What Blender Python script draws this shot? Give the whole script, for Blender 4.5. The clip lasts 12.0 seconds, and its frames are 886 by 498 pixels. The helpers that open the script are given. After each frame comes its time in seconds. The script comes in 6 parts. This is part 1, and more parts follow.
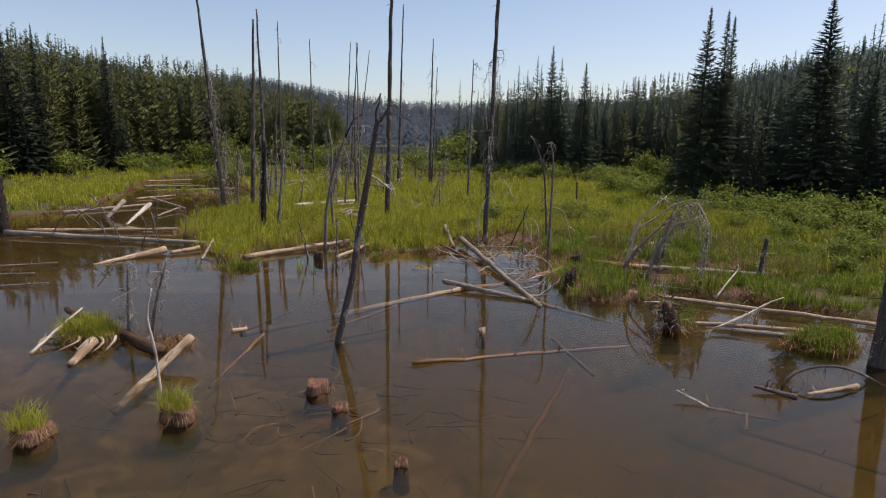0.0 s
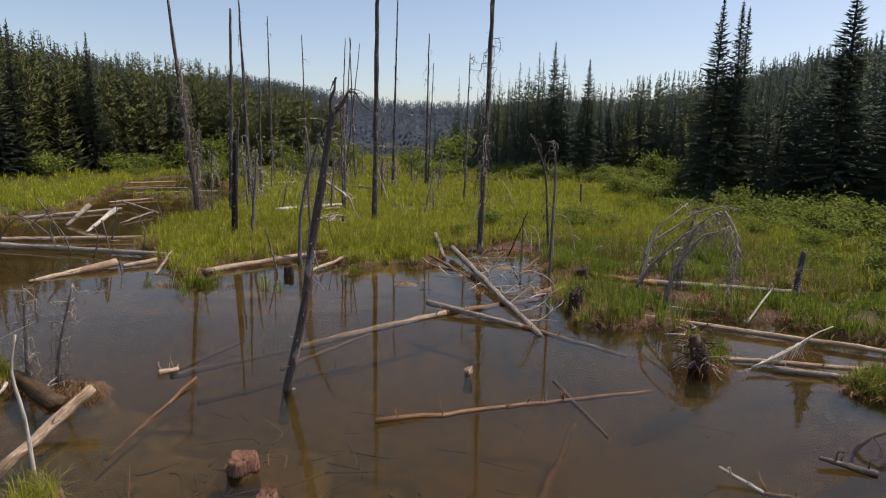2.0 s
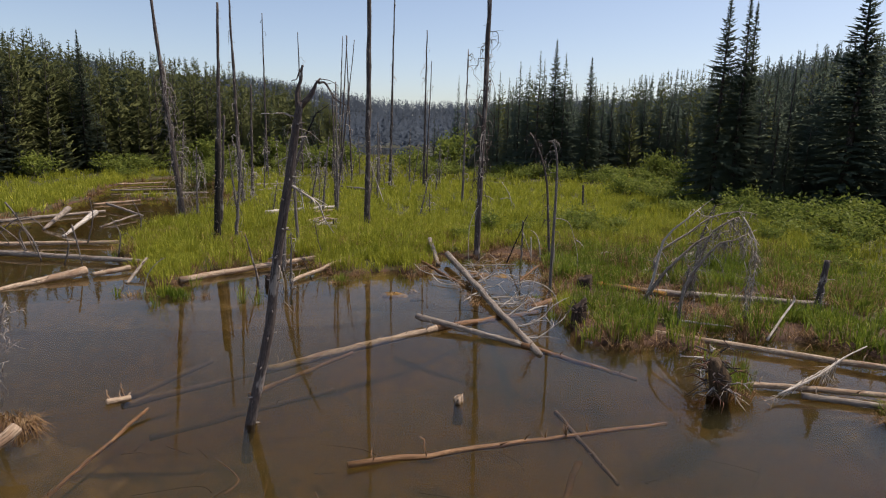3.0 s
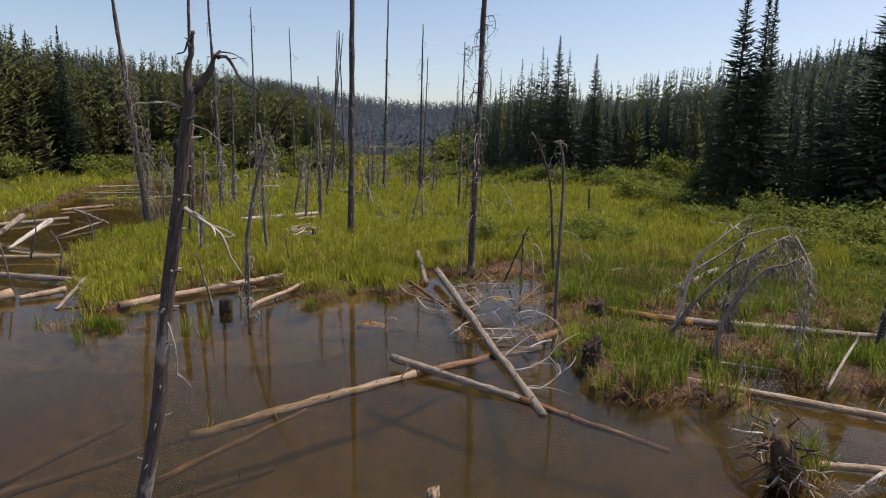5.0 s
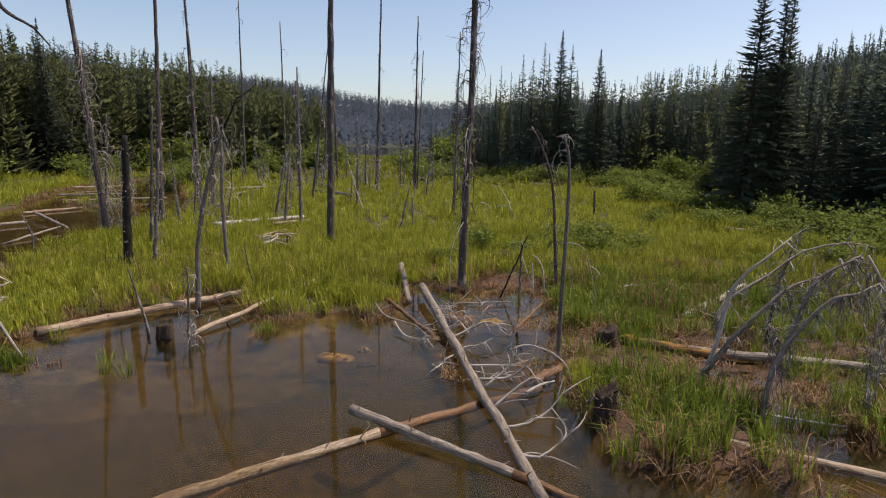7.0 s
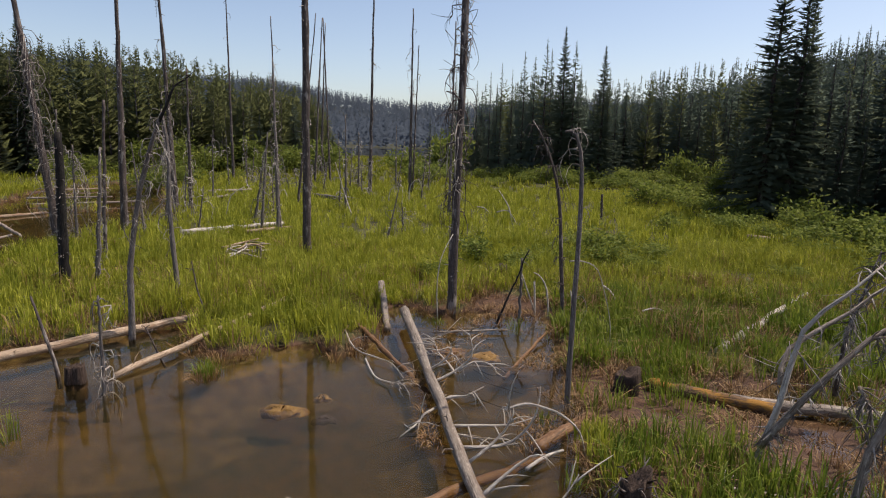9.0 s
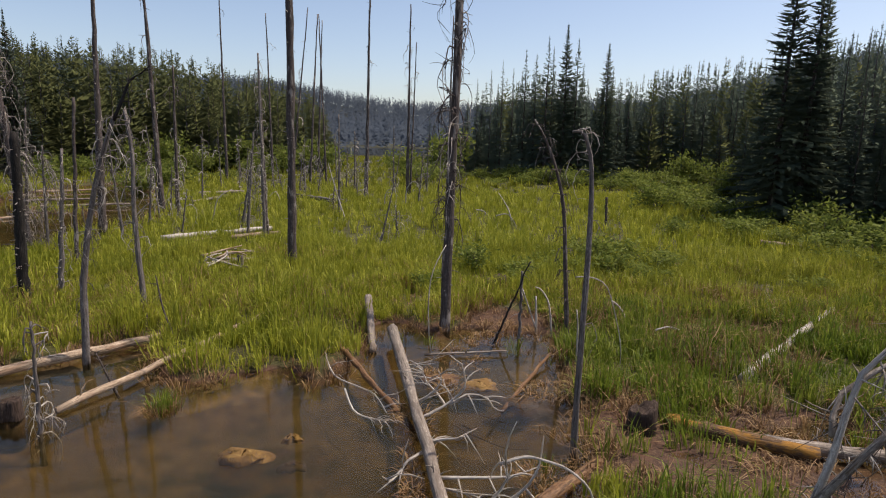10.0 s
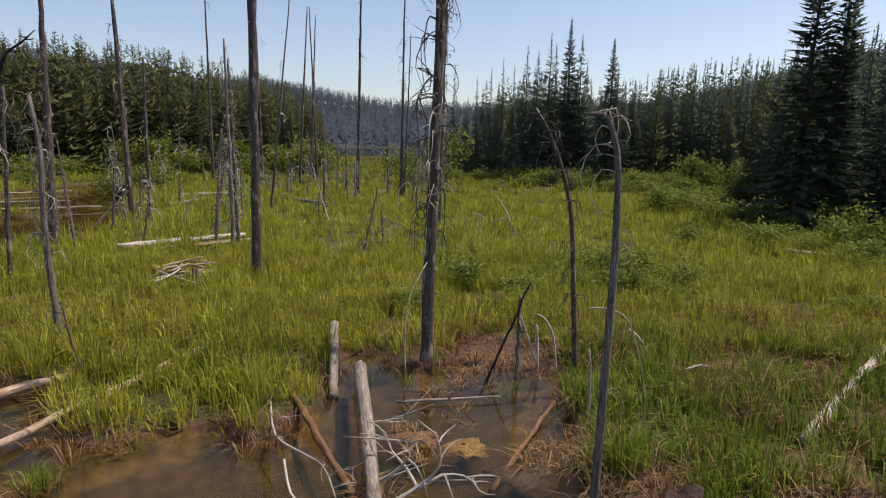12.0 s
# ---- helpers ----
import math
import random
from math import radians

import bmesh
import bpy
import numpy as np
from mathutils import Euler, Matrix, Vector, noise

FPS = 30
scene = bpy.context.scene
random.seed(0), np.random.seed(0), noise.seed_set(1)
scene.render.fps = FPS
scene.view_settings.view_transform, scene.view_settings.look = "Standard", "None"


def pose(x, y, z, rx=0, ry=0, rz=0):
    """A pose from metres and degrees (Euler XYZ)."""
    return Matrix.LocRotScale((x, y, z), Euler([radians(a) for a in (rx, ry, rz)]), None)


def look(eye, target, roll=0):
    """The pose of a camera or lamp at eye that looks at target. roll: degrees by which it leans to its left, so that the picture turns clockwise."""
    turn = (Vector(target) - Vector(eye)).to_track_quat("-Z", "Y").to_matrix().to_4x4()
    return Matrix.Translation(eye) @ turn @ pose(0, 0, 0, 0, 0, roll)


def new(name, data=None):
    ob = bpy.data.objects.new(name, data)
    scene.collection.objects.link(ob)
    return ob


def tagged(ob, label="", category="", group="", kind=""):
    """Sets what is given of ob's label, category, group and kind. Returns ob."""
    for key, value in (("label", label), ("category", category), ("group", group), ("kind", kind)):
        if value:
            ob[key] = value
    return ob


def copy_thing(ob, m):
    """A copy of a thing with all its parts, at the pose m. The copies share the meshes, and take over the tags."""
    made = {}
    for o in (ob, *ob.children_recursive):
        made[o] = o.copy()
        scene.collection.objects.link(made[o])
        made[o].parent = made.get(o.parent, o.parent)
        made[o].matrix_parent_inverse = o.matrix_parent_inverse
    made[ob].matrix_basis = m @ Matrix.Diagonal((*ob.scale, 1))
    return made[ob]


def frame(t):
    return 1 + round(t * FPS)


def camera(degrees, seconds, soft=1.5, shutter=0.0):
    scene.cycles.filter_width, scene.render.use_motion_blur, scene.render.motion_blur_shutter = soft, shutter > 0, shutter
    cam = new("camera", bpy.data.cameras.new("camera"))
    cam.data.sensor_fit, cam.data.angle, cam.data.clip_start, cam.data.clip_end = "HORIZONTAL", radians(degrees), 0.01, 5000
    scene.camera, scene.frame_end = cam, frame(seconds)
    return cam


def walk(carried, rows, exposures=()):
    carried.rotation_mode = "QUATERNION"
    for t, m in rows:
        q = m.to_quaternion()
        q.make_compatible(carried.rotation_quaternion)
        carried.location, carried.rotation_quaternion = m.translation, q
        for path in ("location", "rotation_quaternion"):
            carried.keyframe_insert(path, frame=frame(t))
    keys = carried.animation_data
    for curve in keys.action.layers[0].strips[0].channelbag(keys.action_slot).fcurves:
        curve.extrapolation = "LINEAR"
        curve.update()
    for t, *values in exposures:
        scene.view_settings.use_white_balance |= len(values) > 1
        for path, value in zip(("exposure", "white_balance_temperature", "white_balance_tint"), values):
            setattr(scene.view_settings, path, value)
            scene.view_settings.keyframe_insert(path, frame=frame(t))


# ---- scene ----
cam = camera(73.0, 12.0, soft=1.1)
METRES, EYE, TILT, LEAN, TURN = 11.0, 3.15, -10.6, -1.4, 0.0
ROWS = [
    (0.0, 0.0, 0.0, 0.0, 0.0, 0.0, -0.0),
    (0.5, 0.0074, 0.0409, 0.0068, 0.07, 0.0, 0.0),
    (1.0, 0.0141, 0.0816, 0.0138, 0.13, 0.03, 0.01),
    (1.5, 0.0211, 0.1218, 0.0198, 0.16, 0.04, -0.0),
    (2.0, 0.0306, 0.1664, 0.0261, 0.22, 0.03, 0.01),
    (2.5, 0.0385, 0.2076, 0.0326, 0.26, 0.04, -0.01),
    (3.0, 0.0456, 0.2506, 0.0394, 0.33, 0.06, -0.01),
    (5.0, 0.071, 0.4216, 0.0717, 0.54, 0.05, -0.01),
    (5.5, 0.0772, 0.4618, 0.077, 0.56, 0.05, -0.01),
    (6.0, 0.084, 0.5021, 0.0798, 0.63, 0.13, -0.01),
    (6.5, 0.0905, 0.5421, 0.0855, 0.65, 0.09, -0.06),
    (7.0, 0.0967, 0.5815, 0.0931, 0.69, 0.08, -0.12),
    (9.0, 0.1185, 0.741, 0.117, 0.88, 0.17, -0.15),
    (9.5, 0.1236, 0.7833, 0.1261, 0.93, 0.15, -0.17),
    (10.0, 0.1293, 0.8236, 0.1339, 0.99, 0.14, -0.19),
    (10.5, 0.135, 0.8641, 0.1396, 1.05, 0.12, -0.19),
    (11.0, 0.14, 0.9035, 0.1454, 1.08, 0.11, -0.22),
    (11.5, 0.1455, 0.938, 0.1501, 1.11, 0.16, -0.24),
    (12.0, 0.1507, 0.9758, 0.1541, 1.15, 0.21, -0.25),
]
walk(cam, [(t, pose(0, 0, EYE, TILT, LEAN, TURN) @ pose(METRES * x, METRES * y, METRES * z, 90 + pitch, roll, yaw)) for t, x, y, z, yaw, pitch, roll in ROWS],
     [(0.0, 0.08, 7000, 15), (12.0, 0.14, 7000, 15)])

# ---- world, sun and exposure ----
SUN_AZ, SUN_EL = 74.0, 61.0          # degrees: clockwise from straight ahead (+y), above the horizon
world = bpy.data.worlds.new("sky")
scene.world = world
world.use_nodes = True
wn = world.node_tree.nodes
sky = wn.new("ShaderNodeTexSky")
sky.sky_type, sky.sun_disc = "NISHITA", False
sky.sun_elevation, sky.sun_rotation = radians(SUN_EL), radians(SUN_AZ)
sky.altitude, sky.air_density, sky.dust_density, sky.ozone_density = 1200, 1.0, 3.6, 1.0
wn["Background"].inputs[1].default_value = 0.15
world.node_tree.links.new(sky.outputs[0], wn["Background"].inputs[0])

sun = new("sun", bpy.data.lights.new("sun", "SUN"))
sun.data.energy, sun.data.angle, sun.data.color = 4.8, radians(0.6), (1.0, 0.94, 0.84)
ea, aa = radians(SUN_EL), radians(SUN_AZ)
sun.matrix_world = look((math.sin(aa) * math.cos(ea) * 60, math.cos(aa) * math.cos(ea) * 60, math.sin(ea) * 60), (0, 0, 0))


# ---- materials ----
def material(name):
    mat = bpy.data.materials.new(name)
    mat.use_nodes = True
    nt = mat.node_tree
    nt.nodes.clear()
    return mat, nt


class Nodes:
    """Short forms for building node trees."""

    def __init__(self, nt):
        self.nt = nt

    def add(self, kind, *links, **values):
        n = self.nt.nodes.new(kind)
        for key, v in values.items():
            n.inputs[key].default_value = v
        return n

    def join(self, a, b):
        self.nt.links.new(a, b)

    def noise(self, vec, scale, detail=4.0, rough=0.6):
        n = self.nt.nodes.new("ShaderNodeTexNoise")
        n.inputs["Scale"].default_value, n.inputs["Detail"].default_value, n.inputs["Roughness"].default_value = scale, detail, rough
        if vec is not None:
            self.join(vec, n.inputs["Vector"])
        return n.outputs["Fac"]

    def ramp(self, fac, *stops):
        n = self.nt.nodes.new("ShaderNodeValToRGB")
        el = n.color_ramp.elements
        while len(el) < len(stops):
            el.new(0.5)
        for e, (p, c) in zip(el, stops):
            e.position, e.color = p, (*c, 1) if len(c) == 3 else c
        self.join(fac, n.inputs[0])
        return n.outputs[0]

    def mix(self, fac, a, b, blend="MIX"):
        n = self.nt.nodes.new("ShaderNodeMix")
        n.data_type, n.blend_type = "RGBA", blend
        for v, i in ((fac, 0), (a, 6), (b, 7)):
            if hasattr(v, "links"):
                self.join(v, n.inputs[i])
            else:
                n.inputs[i].default_value = v if i == 0 else (*v, 1)
        return n.outputs[2]

    def scale(self, vec, s):
        n = self.nt.nodes.new("ShaderNodeMapping")
        n.inputs["Scale"].default_value = s
        self.join(vec, n.inputs[0])
        return n.outputs[0]

    def bump(self, height, strength, distance):
        n = self.nt.nodes.new("ShaderNodeBump")
        n.inputs["Strength"].default_value, n.inputs["Distance"].default_value = strength, distance
        self.join(height, n.inputs["Height"])
        return n.outputs[0]

    def finish(self, shader):
        out = self.nt.nodes.new("ShaderNodeOutputMaterial")
        self.join(shader, out.inputs[0])


def principled(g, color, rough, normal=None, spec=0.3):
    n = g.nt.nodes.new("ShaderNodeBsdfPrincipled")
    if hasattr(color, "links"):
        g.join(color, n.inputs["Base Color"])
    else:
        n.inputs["Base Color"].default_value = (*color, 1)
    if hasattr(rough, "links"):
        g.join(rough, n.inputs["Roughness"])
    else:
        n.inputs["Roughness"].default_value = rough
    n.inputs["Specular IOR Level"].default_value = spec
    if normal is not None:
        g.join(normal, n.inputs["Normal"])
    return n.outputs[0]


def wood(name, dark, mid, light, patch=None, patch_at=0.62, rough=0.85, spec=0.2, crack=1.0):
    """Weathered wood: grain along the stem (attribute 'grain', metres), cracks, stains and patches of another tone."""
    mat, nt = material(name)
    g = Nodes(nt)
    at = nt.nodes.new("ShaderNodeAttribute")
    at.attribute_name = "grain"
    info = nt.nodes.new("ShaderNodeObjectInfo")
    shift = nt.nodes.new("ShaderNodeVectorMath")
    shift.operation = "ADD"
    mul = nt.nodes.new("ShaderNodeMath")
    mul.operation, mul.inputs[1].default_value = "MULTIPLY", 37.0
    g.join(info.outputs["Random"], mul.inputs[0])
    g.join(at.outputs["Vector"], shift.inputs[0])
    g.join(mul.outputs[0], shift.inputs[1])
    vec = shift.outputs[0]
    fine = g.noise(g.scale(vec, (36, 36, 5.0)), 1.0, 7.0, 0.72)
    flake = g.noise(g.scale(vec, (55, 55, 24)), 1.0, 4.0, 0.65)
    coarse = g.noise(g.scale(vec, (11, 11, 1.3)), 1.0, 4.0, 0.6)
    blot = g.noise(g.scale(vec, (6, 6, 2.6)), 1.0, 4.0, 0.62)
    c = g.ramp(fine, (0.36, dark), (0.5, mid), (0.64, light))
    c = g.mix(g.ramp(flake, (0.42, (0.75,) * 3), (0.56, (0.0,) * 3)), c, dark)
    c = g.mix(g.ramp(coarse, (0.40, (0.7,) * 3), (0.56, (0.0,) * 3)), c, tuple(v * 0.6 for v in mid))
    if patch:
        c = g.mix(g.ramp(blot, (patch_at - 0.04, (0, 0, 0)), (patch_at + 0.03, (0.9,) * 3)), c, patch)
    c = g.mix(0.28, c, g.ramp(info.outputs["Random"], (0, tuple(v * 0.6 for v in mid)), (1, tuple(min(1, v * 1.25) for v in mid))))
    cr = g.noise(g.scale(vec, (60, 60, 3.2)), 1.0, 3.0, 0.55)
    c = g.mix(g.ramp(cr, (0.37, (0.6 * crack,) * 3), (0.42, (0, 0, 0))), c, tuple(v * 0.3 for v in dark))
    g.finish(principled(g, c, rough, g.bump(g.mix(0.5, flake, cr), 1.0, 0.014), spec))
    return mat


def leafy(name, low, mid, high, trans=0.4, rough=0.6, big=0.15, spec=0.25, even=None):
    """Leaves, needles and blades: tone varies from piece to piece, and over metres; part of the light comes through.
    even: one shading normal for far woods, whose needles are too fine to catch the light singly."""
    mat, nt = material(name)
    g = Nodes(nt)
    geo = nt.nodes.new("ShaderNodeNewGeometry")
    c = g.ramp(geo.outputs["Random Per Island"], (0, low), (0.5, mid), (1, high))
    broad = g.noise(geo.outputs["Position"], big, 3.0, 0.6)
    c = g.mix(g.ramp(broad, (0.3, (0.0,) * 3), (0.7, (0.65,) * 3)), c, high)
    small = g.noise(geo.outputs["Position"], big * 14, 2.0, 0.5)
    c = g.mix(g.ramp(small, (0.42, (0.55,) * 3), (0.6, (0.0,) * 3)), c, low)
    info = nt.nodes.new("ShaderNodeObjectInfo")
    c = g.mix(0.3, c, g.ramp(info.outputs["Random"], (0, low), (1, mid)))
    p = principled(g, c, rough, None, spec)
    t = nt.nodes.new("ShaderNodeBsdfTranslucent")
    g.join(c, t.inputs[0])
    if even:
        up, down = nt.nodes.new("ShaderNodeCombineXYZ"), nt.nodes.new("ShaderNodeCombineXYZ")
        for i in range(3):
            up.inputs[i].default_value, down.inputs[i].default_value = even[i], -even[i]
        g.join(up.outputs[0], p.node.inputs["Normal"])
        g.join(down.outputs[0], t.inputs["Normal"])
    m = nt.nodes.new("ShaderNodeMixShader")
    m.inputs[0].default_value = trans
    g.join(p, m.inputs[1])
    g.join(t.outputs[0], m.inputs[2])
    g.finish(m.outputs[0])
    return mat


DRIFT = wood("weathered_drift_wood", (0.10, 0.078, 0.064), (0.29, 0.24, 0.20), (0.52, 0.455, 0.385), (0.12, 0.09, 0.07), 0.56)
GREY = wood("weathered_grey_wood", (0.06, 0.05, 0.048), (0.185, 0.16, 0.148), (0.40, 0.36, 0.33), (0.09, 0.074, 0.066), 0.57)
SILVER = wood("bleached_wood", (0.22, 0.19, 0.165), (0.48, 0.43, 0.38), (0.70, 0.65, 0.58), (0.28, 0.225, 0.18), 0.62)
TAN = wood("peeled_tan_log", (0.15, 0.10, 0.068), (0.39, 0.29, 0.205), (0.64, 0.52, 0.40), (0.17, 0.095, 0.058), 0.57)
BARK = wood("grey_brown_bark", (0.034, 0.027, 0.025), (0.104, 0.082, 0.076), (0.22, 0.185, 0.172), (0.34, 0.30, 0.27), 0.60)
CHAR = wood("charred_bark", (0.008, 0.007, 0.007), (0.028, 0.024, 0.022), (0.075, 0.066, 0.06), (0.12, 0.10, 0.088), 0.70)
WET = wood("waterlogged_orange_wood", (0.07, 0.033, 0.015), (0.20, 0.105, 0.05), (0.36, 0.215, 0.115), (0.10, 0.05, 0.022), rough=0.5)
SUNK = wood("sunken_dark_wood", (0.03, 0.018, 0.010), (0.085, 0.052, 0.028), (0.16, 0.10, 0.055), rough=0.6)
STUMP = wood("gnawed_stump_wood", (0.04, 0.018, 0.012), (0.18, 0.092, 0.064), (0.36, 0.22, 0.16), (0.07, 0.038, 0.027), 0.56)
MOSSLOG = wood("moss_stained_log", (0.04, 0.024, 0.015), (0.15, 0.09, 0.05), (0.30, 0.21, 0.14), (0.34, 0.16, 0.02), 0.52)
SEDGE = leafy("sedge_blades", (0.092, 0.115, 0.011), (0.285, 0.315, 0.026), (0.58, 0.545, 0.094), 0.45, 0.5, 0.45, 0.15)
DEEP_SEDGE = leafy("wet_sedge_blades", (0.045, 0.085, 0.009), (0.145, 0.215, 0.020), (0.38, 0.40, 0.07), 0.45, 0.5, 0.7, 0.15)
THATCH = leafy("dead_sedge_thatch", (0.10, 0.046, 0.02), (0.24, 0.135, 0.062), (0.48, 0.34, 0.18), 0.25, 0.7, 1.2)
SPRUCE = leafy("spruce_needles", (0.08, 0.108, 0.08), (0.112, 0.142, 0.096), (0.165, 0.182, 0.11), 0.5, 0.9, 0.25, 0.03, (-0.3, -0.85, 0.42))
FIRWOOD = leafy("fir_needles", (0.10, 0.135, 0.108), (0.128, 0.165, 0.124), (0.165, 0.196, 0.13), 0.5, 0.9, 0.15, 0.03, (-0.3, -0.85, 0.42))
PINE = leafy("pine_needles", (0.12, 0.142, 0.064), (0.152, 0.172, 0.07), (0.21, 0.21, 0.082), 0.5, 0.9, 0.12, 0.03, (-0.3, -0.85, 0.42))
WILLOW = leafy("willow_leaves", (0.085, 0.12, 0.026), (0.165, 0.205, 0.042), (0.29, 0.31, 0.07), 0.45, 0.6, 0.6, 0.1)
# ridge needles: the blue of the distance haze is put into their colour
HAZED_FARWOOD = leafy("distant_needles", (0.09, 0.112, 0.148), (0.10, 0.124, 0.16), (0.11, 0.135, 0.17), 0.5, 0.9, 0.02, 0.0, (-0.1, -0.75, 0.65))
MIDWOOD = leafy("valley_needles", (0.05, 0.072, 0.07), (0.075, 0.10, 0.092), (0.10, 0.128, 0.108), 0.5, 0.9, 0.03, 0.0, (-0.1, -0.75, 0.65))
# far hillside: base colour tinted bluish to stand in for haze
HAZED_HILLWOOD = leafy("hillside_needles", (0.07, 0.095, 0.106), (0.088, 0.114, 0.124), (0.105, 0.132, 0.14), 0.5, 0.9, 0.02, 0.0, (-0.1, -0.75, 0.65))
DARKSTUMP = wood("dark_rotten_stump", (0.018, 0.012, 0.009), (0.065, 0.043, 0.034), (0.16, 0.115, 0.09), (0.03, 0.02, 0.016), 0.55)
PEAT = wood("rusty_peat", (0.10, 0.055, 0.02), (0.30, 0.18, 0.065), (0.48, 0.33, 0.13), (0.11, 0.06, 0.02), 0.5)


def ground_material():
    mat, nt = material("wet_meadow_soil")
    g = Nodes(nt)
    geo = nt.nodes.new("ShaderNodeNewGeometry")
    pos = geo.outputs["Position"]
    at = nt.nodes.new("ShaderNodeAttribute")
    at.attribute_name = "cover"                      # 0 pond bed, 0.5 bare mud, 1 meadow, 2 forest floor
    fine, mid, broad = g.noise(pos, 28, 6, 0.7), g.noise(pos, 5, 5, 0.6), g.noise(pos, 0.7, 4, 0.55)
    bed = g.ramp(mid, (0.34, (0.055, 0.037, 0.017)), (0.5, (0.15, 0.104, 0.046)), (0.66, (0.25, 0.175, 0.08)))
    bed = g.mix(g.ramp(fine, (0.35, (0.55,) * 3), (0.6, (0, 0, 0))), bed, (0.05, 0.028, 0.012))
    bed = g.mix(g.ramp(broad, (0.4, (0, 0, 0)), (0.65, (0.6,) * 3)), bed, (0.12, 0.088, 0.045))
    mud = g.ramp(fine, (0.3, (0.016, 0.008, 0.005)), (0.5, (0.058, 0.03, 0.019)), (0.72, (0.13, 0.082, 0.05)))
    mud = g.mix(g.ramp(mid, (0.45, (0, 0, 0)), (0.6, (0.6,) * 3)), mud, (0.095, 0.046, 0.026))
    turf = g.ramp(fine, (0.3, (0.02, 0.017, 0.006)), (0.55, (0.048, 0.046, 0.013)), (0.75, (0.11, 0.085, 0.03)))
    turf = g.mix(g.ramp(broad, (0.42, (0, 0, 0)), (0.62, (0.6,) * 3)), turf, (0.075, 0.075, 0.02))
    floor = g.ramp(mid, (0.3, (0.02, 0.025, 0.012)), (0.7, (0.06, 0.055, 0.028)))
    sep = at.outputs["Fac"]

    def step(a, b):
        n = nt.nodes.new("ShaderNodeMapRange")
        n.inputs[1].default_value, n.inputs[2].default_value = a, b
        g.join(sep, n.inputs[0])
        return n.outputs[0]

    c = g.mix(step(0.2, 0.45), bed, mud)
    c = g.mix(step(0.6, 0.9), c, turf)
    c = g.mix(step(1.2, 1.9), c, floor)
    g.finish(principled(g, c, 0.8, g.bump(g.mix(0.5, fine, mid), 0.7, 0.03), 0.25))
    return mat


def water_material():
    """Clear brown pond water: mirror by Fresnel over a tinted, slightly clouded body."""
    mat, nt = material("pond_water")
    g = Nodes(nt)
    geo = nt.nodes.new("ShaderNodeNewGeometry")
    pos = geo.outputs["Position"]
    ripple = g.noise(g.scale(pos, (1.6, 0.9, 1)), 3.0, 2.0, 0.5)
    fine = g.noise(pos, 14.0, 2.0, 0.5)
    nrm = g.bump(g.mix(0.12, ripple, fine), 0.035, 0.02)
    fr = nt.nodes.new("ShaderNodeFresnel")
    fr.inputs[0].default_value = 1.33
    g.join(nrm, fr.inputs[1])
    gloss = nt.nodes.new("ShaderNodeBsdfGlossy")
    gloss.inputs["Roughness"].default_value = 0.015
    g.join(nrm, gloss.inputs["Normal"])
    clear = nt.nodes.new("ShaderNodeBsdfTransparent")
    clear.inputs[0].default_value = (0.93, 0.90, 0.80, 1)
    silt = nt.nodes.new("ShaderNodeBsdfDiffuse")
    cloud = g.noise(pos, 0.35, 3, 0.5)
    g.join(g.ramp(cloud, (0.35, (0.027, 0.021, 0.009)), (0.65, (0.027, 0.027, 0.016))), silt.inputs[0])
    body = nt.nodes.new("ShaderNodeMixShader")
    g.join(g.ramp(cloud, (0.35, (0.05,) * 3), (0.65, (0.10,) * 3)), body.inputs[0])
    g.join(clear.outputs[0], body.inputs[1])
    g.join(silt.outputs[0], body.inputs[2])
    top = nt.nodes.new("ShaderNodeMixShader")
    g.join(fr.outputs[0], top.inputs[0])
    g.join(body.outputs[0], top.inputs[1])
    g.join(gloss.outputs[0], top.inputs[2])
    g.finish(top.outputs[0])
    return mat


def murk_material():
    """Cloudy water at some depth: lets part of the light through, and shows a little brown."""
    mat, nt = material("cloudy_depth")
    g = Nodes(nt)
    geo = nt.nodes.new("ShaderNodeNewGeometry")
    cloud = g.noise(geo.outputs["Position"], 0.5, 3, 0.5)
    clear = nt.nodes.new("ShaderNodeBsdfTransparent")
    clear.inputs[0].default_value = (0.91, 0.86, 0.74, 1)
    silt = nt.nodes.new("ShaderNodeBsdfDiffuse")
    g.join(g.ramp(cloud, (0.35, (0.098, 0.087, 0.049)), (0.65, (0.082, 0.084, 0.053))), silt.inputs[0])
    body = nt.nodes.new("ShaderNodeMixShader")
    g.join(g.ramp(cloud, (0.35, (0.11,) * 3), (0.65, (0.19,) * 3)), body.inputs[0])
    g.join(clear.outputs[0], body.inputs[1])
    g.join(silt.outputs[0], body.inputs[2])
    g.finish(body.outputs[0])
    return mat


GROUND, WATER, MURK = ground_material(), water_material(), murk_material()


